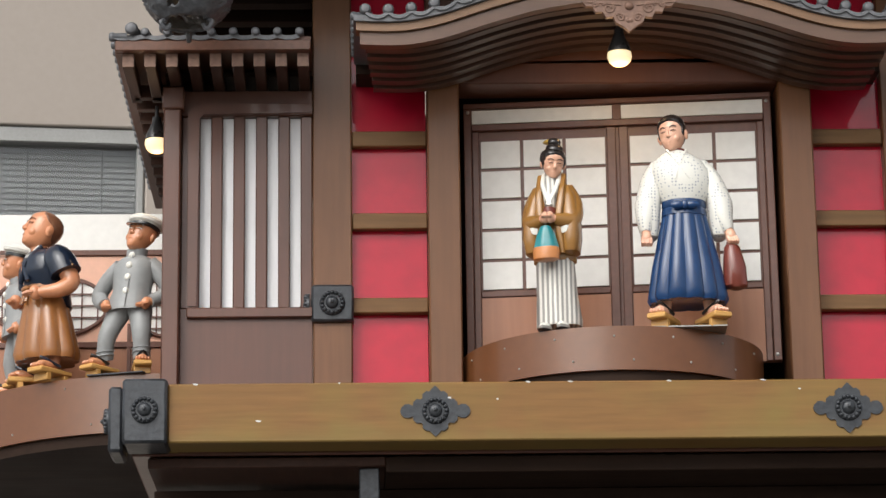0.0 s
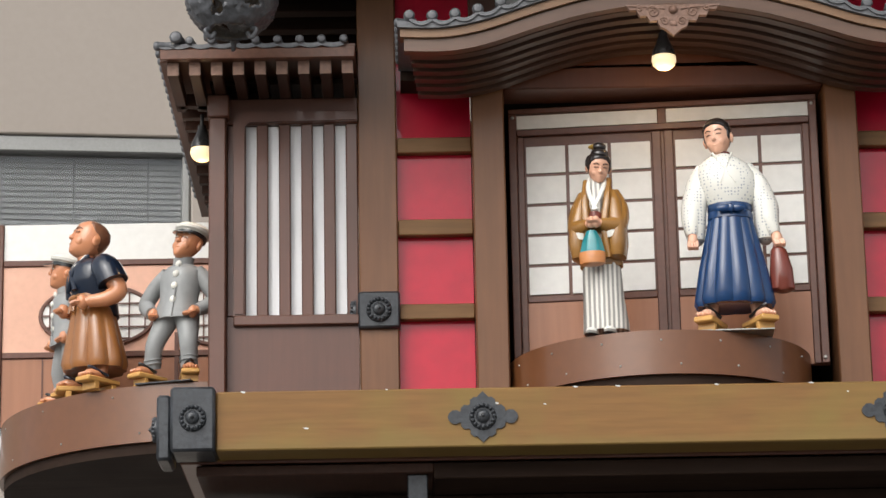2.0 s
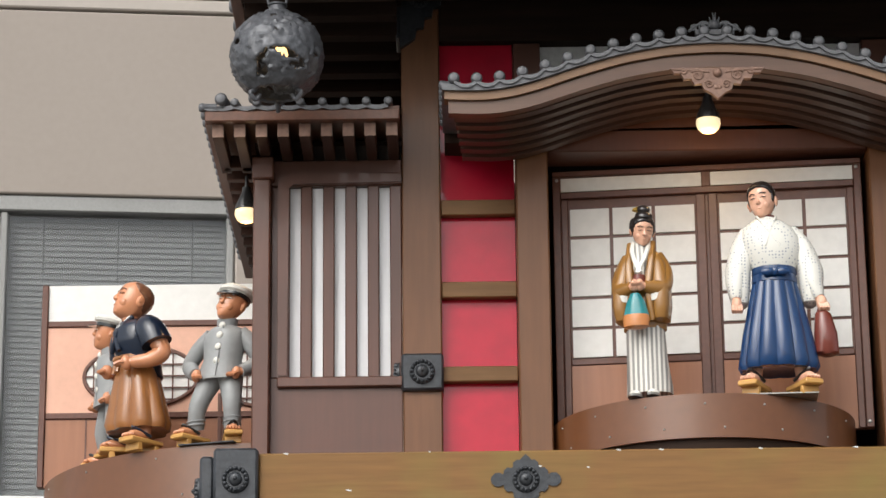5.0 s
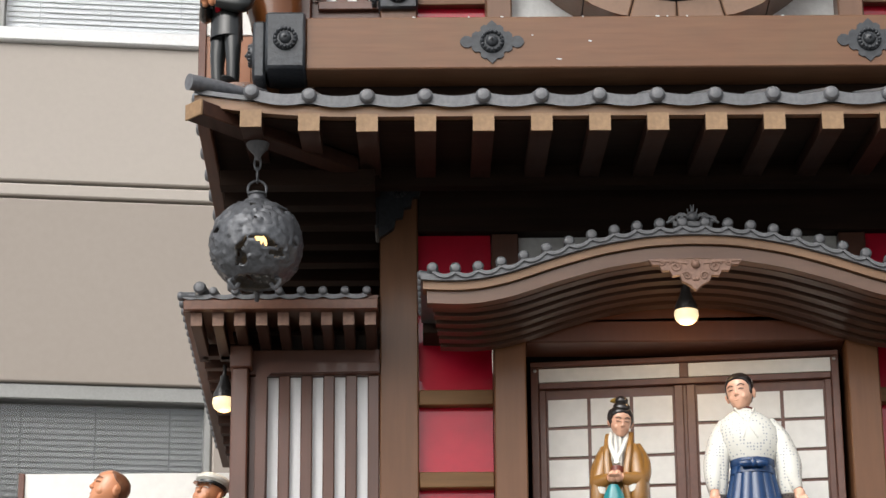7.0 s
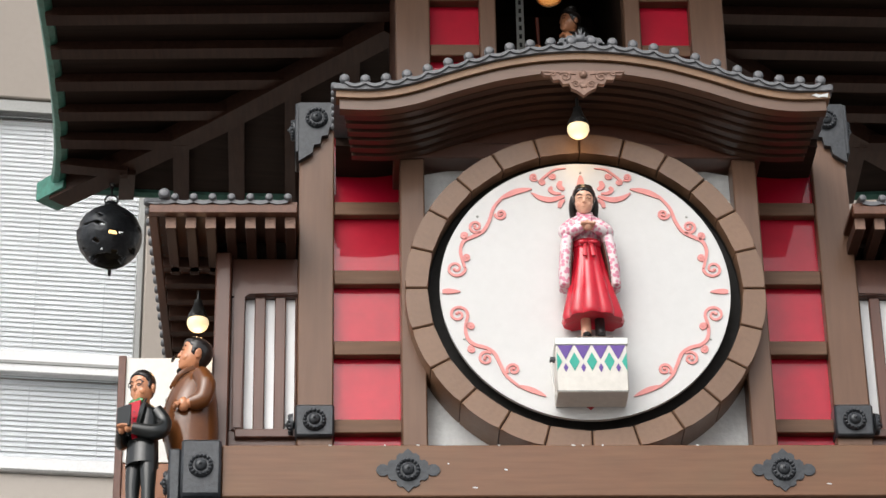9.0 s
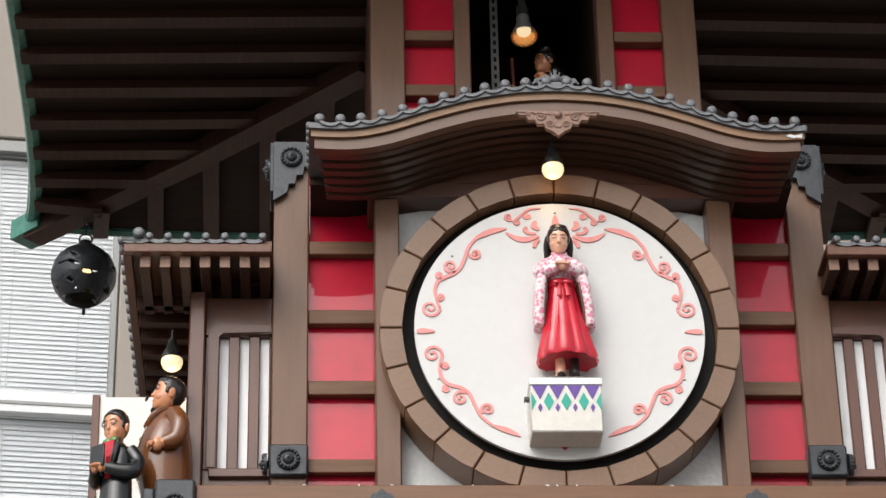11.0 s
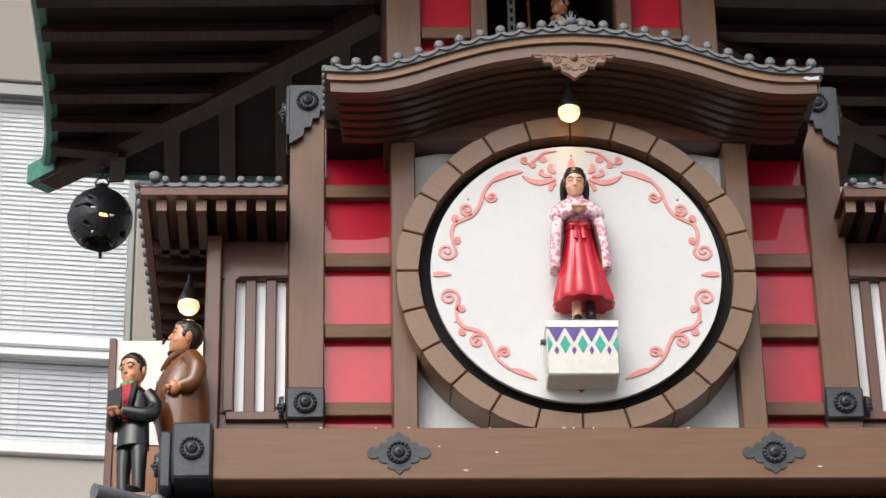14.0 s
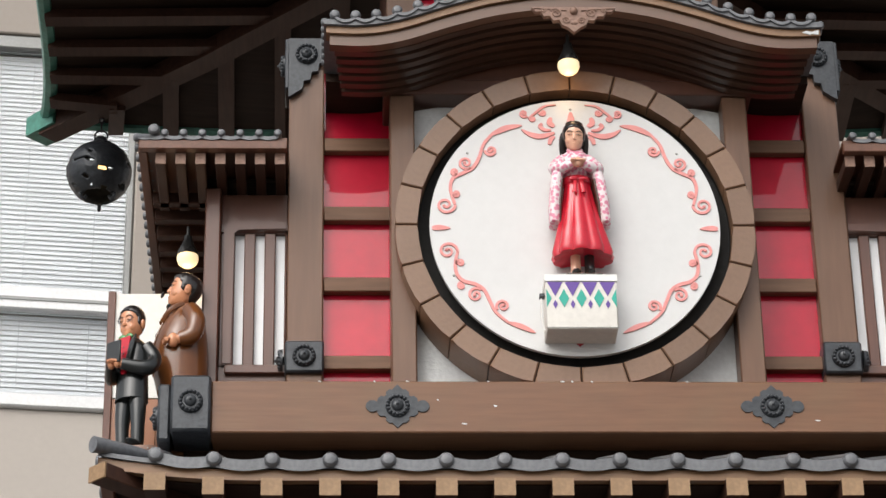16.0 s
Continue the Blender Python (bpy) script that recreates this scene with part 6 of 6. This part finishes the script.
def girl(bm):
    # 0 skin 1 hair 2 kimono 3 red hakama 4 boot 5 plate 6 dark lining
    box(bm, -0.05, 0.05, -0.035, 0.03, 0.0, 0.01, 0.002, 5)
    for s in (-1, 1):
        sweep(bm, [(s * 0.019, 0.0, 0.014), (s * 0.019, 0, 0.075)], [0.015, 0.014], 4, n=12)
        ball(bm, (s * 0.02, -0.016, 0.019), 0.014, 4, (0.95, 1.6, 0.7), 10)
    skirt(bm, [(0, 0, 0.075, 0.05, 0.04, 0.5), (0, 0, 0.066, 0.08, 0.066, 1.0), (0, 0, 0.078, 0.084, 0.07, 1.2), (0, 0, 0.15, 0.066, 0.054, 1.0), (0, 0, 0.23, 0.047, 0.04, 0.7), (0, 0, 0.29, 0.037, 0.032, 0.3)], 3, 0.12, 10)
    loft(bm, [ring((0, 0, z), a, b, 24) for z, a, b in ((0.283, 0.037, 0.032), (0.287, 0.041, 0.035), (0.306, 0.04, 0.034), (0.309, 0.034, 0.028))], 3)
    for s in (-1, 1):
        sweep(bm, [(s * 0.008, -0.036, 0.29), (s * 0.012, -0.046, 0.245)], [0.005, 0.007], 3, n=8, flat=0.5)
        ball(bm, (s * 0.014, -0.038, 0.292), 0.01, 3, (1.4, 0.5, 0.7), 8)
    loft(bm, [ring((0, 0, z), a, b, 24) for z, a, b in ((0.295, 0.034, 0.029), (0.325, 0.044, 0.034), (0.36, 0.046, 0.034), (0.38, 0.037, 0.028), (0.394, 0.019, 0.019))], 2)
    for s in (-1, 1):
        arm(bm, [(s * 0.036, 0, 0.372), (s * 0.058, -0.002, 0.345), (s * 0.052, -0.03, 0.325), (s * 0.012, -0.056, 0.327)], [0.014, 0.018, 0.02, 0.012], 2, 0, 0.014)
        hanging_sleeve(bm, s, [(0.068, 0.0, 0.01, 0.022, 0.165), (0.07, 0.0, 0.015, 0.03, 0.17), (0.068, -0.006, 0.017, 0.034, 0.22), (0.06, -0.014, 0.017, 0.034, 0.29), (0.046, -0.008, 0.016, 0.028, 0.35), (0.032, 0.0, 0.01, 0.016, 0.378)], 2)
        hanging_sleeve(bm, s, [(0.056, -0.002, 0.004, 0.02, 0.17), (0.054, -0.006, 0.006, 0.03, 0.22), (0.045, -0.012, 0.006, 0.03, 0.29)], 6)
        sweep(bm, smooth_pts([(s * 0.018, -0.008, 0.395), (s * 0.01, -0.032, 0.362), (-s * 0.008, -0.038, 0.32)]), [0.006] * 11, 2, n=6)
    head(bm, (-0.002, -0.008, 0.432), 0.036, 0, 1, "long", -18, -4, 4)


figure("girl_doll", (0.012, 0.162, 5.146), 0, girl, [skin, hair, pink_kimono, crimson, black_suit, carve, moulding], "lacquered doll in pink kimono and red hakama on the stand", (1.0, 1.02, 1.04), 0.0, -0.03)


def suit_man(stout, spectacles):
    def build(bm):
        # 0 skin 1 hair 2 suit 3 vest 4 tie 5 shoe 6 wire
        for s in (-1, 1):
            sweep(bm, smooth_pts([(s * 0.03, 0, 0.016), (s * 0.031, -0.004, 0.09), (s * 0.024, 0, 0.19)], 4), [0.02, 0.021, 0.022, 0.022, 0.024, 0.026, 0.028, 0.03, 0.03], 5 if not stout else 2, n=16)
            ball(bm, (s * 0.032, -0.024, 0.012), 0.02, 5, (0.9, 1.9, 0.6), 12)
        if stout:
            loft(bm, [ring((0, y, z), a, b, 32) for z, y, a, b in ((0.075, 0.0, 0.06, 0.06), (0.07, 0.0, 0.076, 0.076), (0.12, -0.006, 0.08, 0.084), (0.18, -0.01, 0.08, 0.088), (0.235, -0.006, 0.077, 0.08), (0.285, 0.0, 0.07, 0.066), (0.315, 0.004, 0.054, 0.05), (0.335, 0.002, 0.034, 0.034))], 2)
            for z, y in ((0.28, -0.066), (0.24, -0.084), (0.195, -0.096), (0.15, -0.098)):
                ball(bm, (0.0, y, z), 0.0085, 5, (1, 0.6, 1), 10)
            sweep(bm, [(0.008, -0.05, 0.322), (0.008, -0.086, 0.24), (0.008, -0.098, 0.18), (0.006, -0.092, 0.11)], 0.0025, 2, n=6)
            for s in (-1, 1):
                sweep(bm, smooth_pts([(s * 0.03, -0.01, 0.34), (s * 0.034, -0.05, 0.315), (s * 0.008, -0.07, 0.285)], 4), [0.008] * 9, 2, n=8, flat=0.6)
                arm(bm, [(s * 0.06, 0.004, 0.306), (s * 0.09, 0.016, 0.262), (s * 0.094, 0.004, 0.215), (s * 0.088, -0.034, 0.2)], [0.028, 0.031, 0.028, 0.02], 2, 0, 0.02)
            ball(bm, (0, -0.05, 0.338), 0.011, 4, (1.3, 0.7, 0.7), 8)
            head(bm, (0, -0.012, 0.392), 0.05, 0, 1, "short", 12, -4)
            ball(bm, (0, -0.07, 0.372), 0.011, 1, (1.9, 0.5, 0.45), 10)
            return
        loft(bm, [ring((0, 0, z), a, b, 28) for z, a, b in ((0.15, 0.044, 0.04), (0.146, 0.056, 0.048), (0.19, 0.054, 0.046), (0.24, 0.052, 0.043), (0.285, 0.056, 0.043), (0.305, 0.052, 0.038), (0.322, 0.036, 0.03), (0.334, 0.02, 0.02))], 2)
        slab(bm, [(-0.024, 0.325), (0.024, 0.325), (0.01, 0.215), (-0.006, 0.215)], -0.05, -0.036, 3)
        for z in (0.295, 0.275, 0.255):
            ball(bm, (0, -0.05, z), 0.003, 6, (1, 0.6, 1), 6)
        for s in (-1, 1):
            ball(bm, (s * 0.013, -0.042, 0.327), 0.012, 4, (1.4, 0.7, 0.85), 10)
            sweep(bm, smooth_pts([(s * 0.026, -0.03, 0.332), (s * 0.032, -0.052, 0.295), (s * 0.01, -0.054, 0.225)], 4), [0.009, 0.01, 0.011, 0.011, 0.011, 0.01, 0.008, 0.006, 0.004], 2, n=8, flat=0.5)
        box(bm, -0.035, 0.02, -0.094, -0.086, 0.235, 0.3, 0.002, 5)
        for s, e in ((-1, -0.03), (1, 0.012)):
            arm(bm, [(s * 0.05, 0, 0.302), (s * 0.076, 0.01, 0.262), (s * 0.07, -0.02, 0.228), (e, -0.072, 0.236)], [0.022, 0.025, 0.023, 0.016], 2, 0, 0.015)
        head(bm, (0, -0.008, 0.38), 0.045, 0, 1, "short", -6, 0)
        for s in (-1, 1):
            sweep(bm, [(s * 0.0155 - 0.003 + 0.0125 * math.cos(a), -0.05 + 0.003 * abs(math.cos(a)), 0.381 + 0.0095 * math.sin(a)) for a in np.linspace(0, 2 * math.pi, 17)], 0.0013, 6, n=5)
            sweep(bm, [(s * 0.028 - 0.003, -0.046, 0.383), (s * 0.04, 0.004, 0.38)], 0.0013, 6, n=5)
        sweep(bm, [(-0.006, -0.051, 0.383), (0.0, -0.051, 0.383)], 0.0013, 6, n=5)
    return build


figure("stout_gentleman_doll", (-1.085, 0.36, 4.8305), -74, suit_man(True, False), [skin_tan, hair, suit_brown, suit_brown, black_suit, black_suit, iron], "lacquered stout doll in a brown suit with a moustache", (0.9, 0.9, 0.98))
solid("doll_pedestal", bx(-1.15, -1.04, 0.28, 0.42, 4.6905, 4.83), drum_brown, (-1.09, 0.35, 4.69), "brown block carrying the stout doll", "pedestal")
figure("thin_gentleman_doll", (-1.215, 0.28, 4.6905), -34, suit_man(False, True), [skin_tan, hair, black_suit, crimson, green_tie, black_suit, iron], "lacquered doll in black suit and red waistcoat with spectacles", (0.85, 0.86, 1.0))


def musician(bm):
    # 0 skin 1 hair 2 dark cloth 3 stick
    loft(bm, [ring((0, 0, z), a, b, 24) for z, a, b in ((0.0, 0.09, 0.07), (0.2, 0.06, 0.05), (0.3, 0.07, 0.05), (0.35, 0.05, 0.04), (0.37, 0.022, 0.022))], 2)
    arm(bm, [(-0.06, 0, 0.34), (-0.1, -0.02, 0.29), (-0.09, -0.06, 0.33)], [0.022, 0.02, 0.014], 2, 0, 0.014)
    arm(bm, [(0.06, 0, 0.34), (0.1, -0.02, 0.29), (0.09, -0.06, 0.29)], [0.022, 0.02, 0.014], 2, 0, 0.014)
    head(bm, (0, -0.004, 0.415), 0.036, 0, 1, "bun")
    sweep(bm, [(-0.1, -0.06, 0.33), (-0.06, -0.09, 0.44)], 0.006, 3, n=8)


figure("drummer_doll", (0.055, 0.86, 6.26), -62, musician, [skin_tan, hair, black_suit, maroon], "dark lacquered doll sitting inside the top opening")
solid("drummer_stool", bx(-0.08, 0.18, 0.78, 0.96, 6.061, 6.2595), shade_wood, (0.05, 0.86, 6.06), "dark wooden block inside the top opening", "stool")
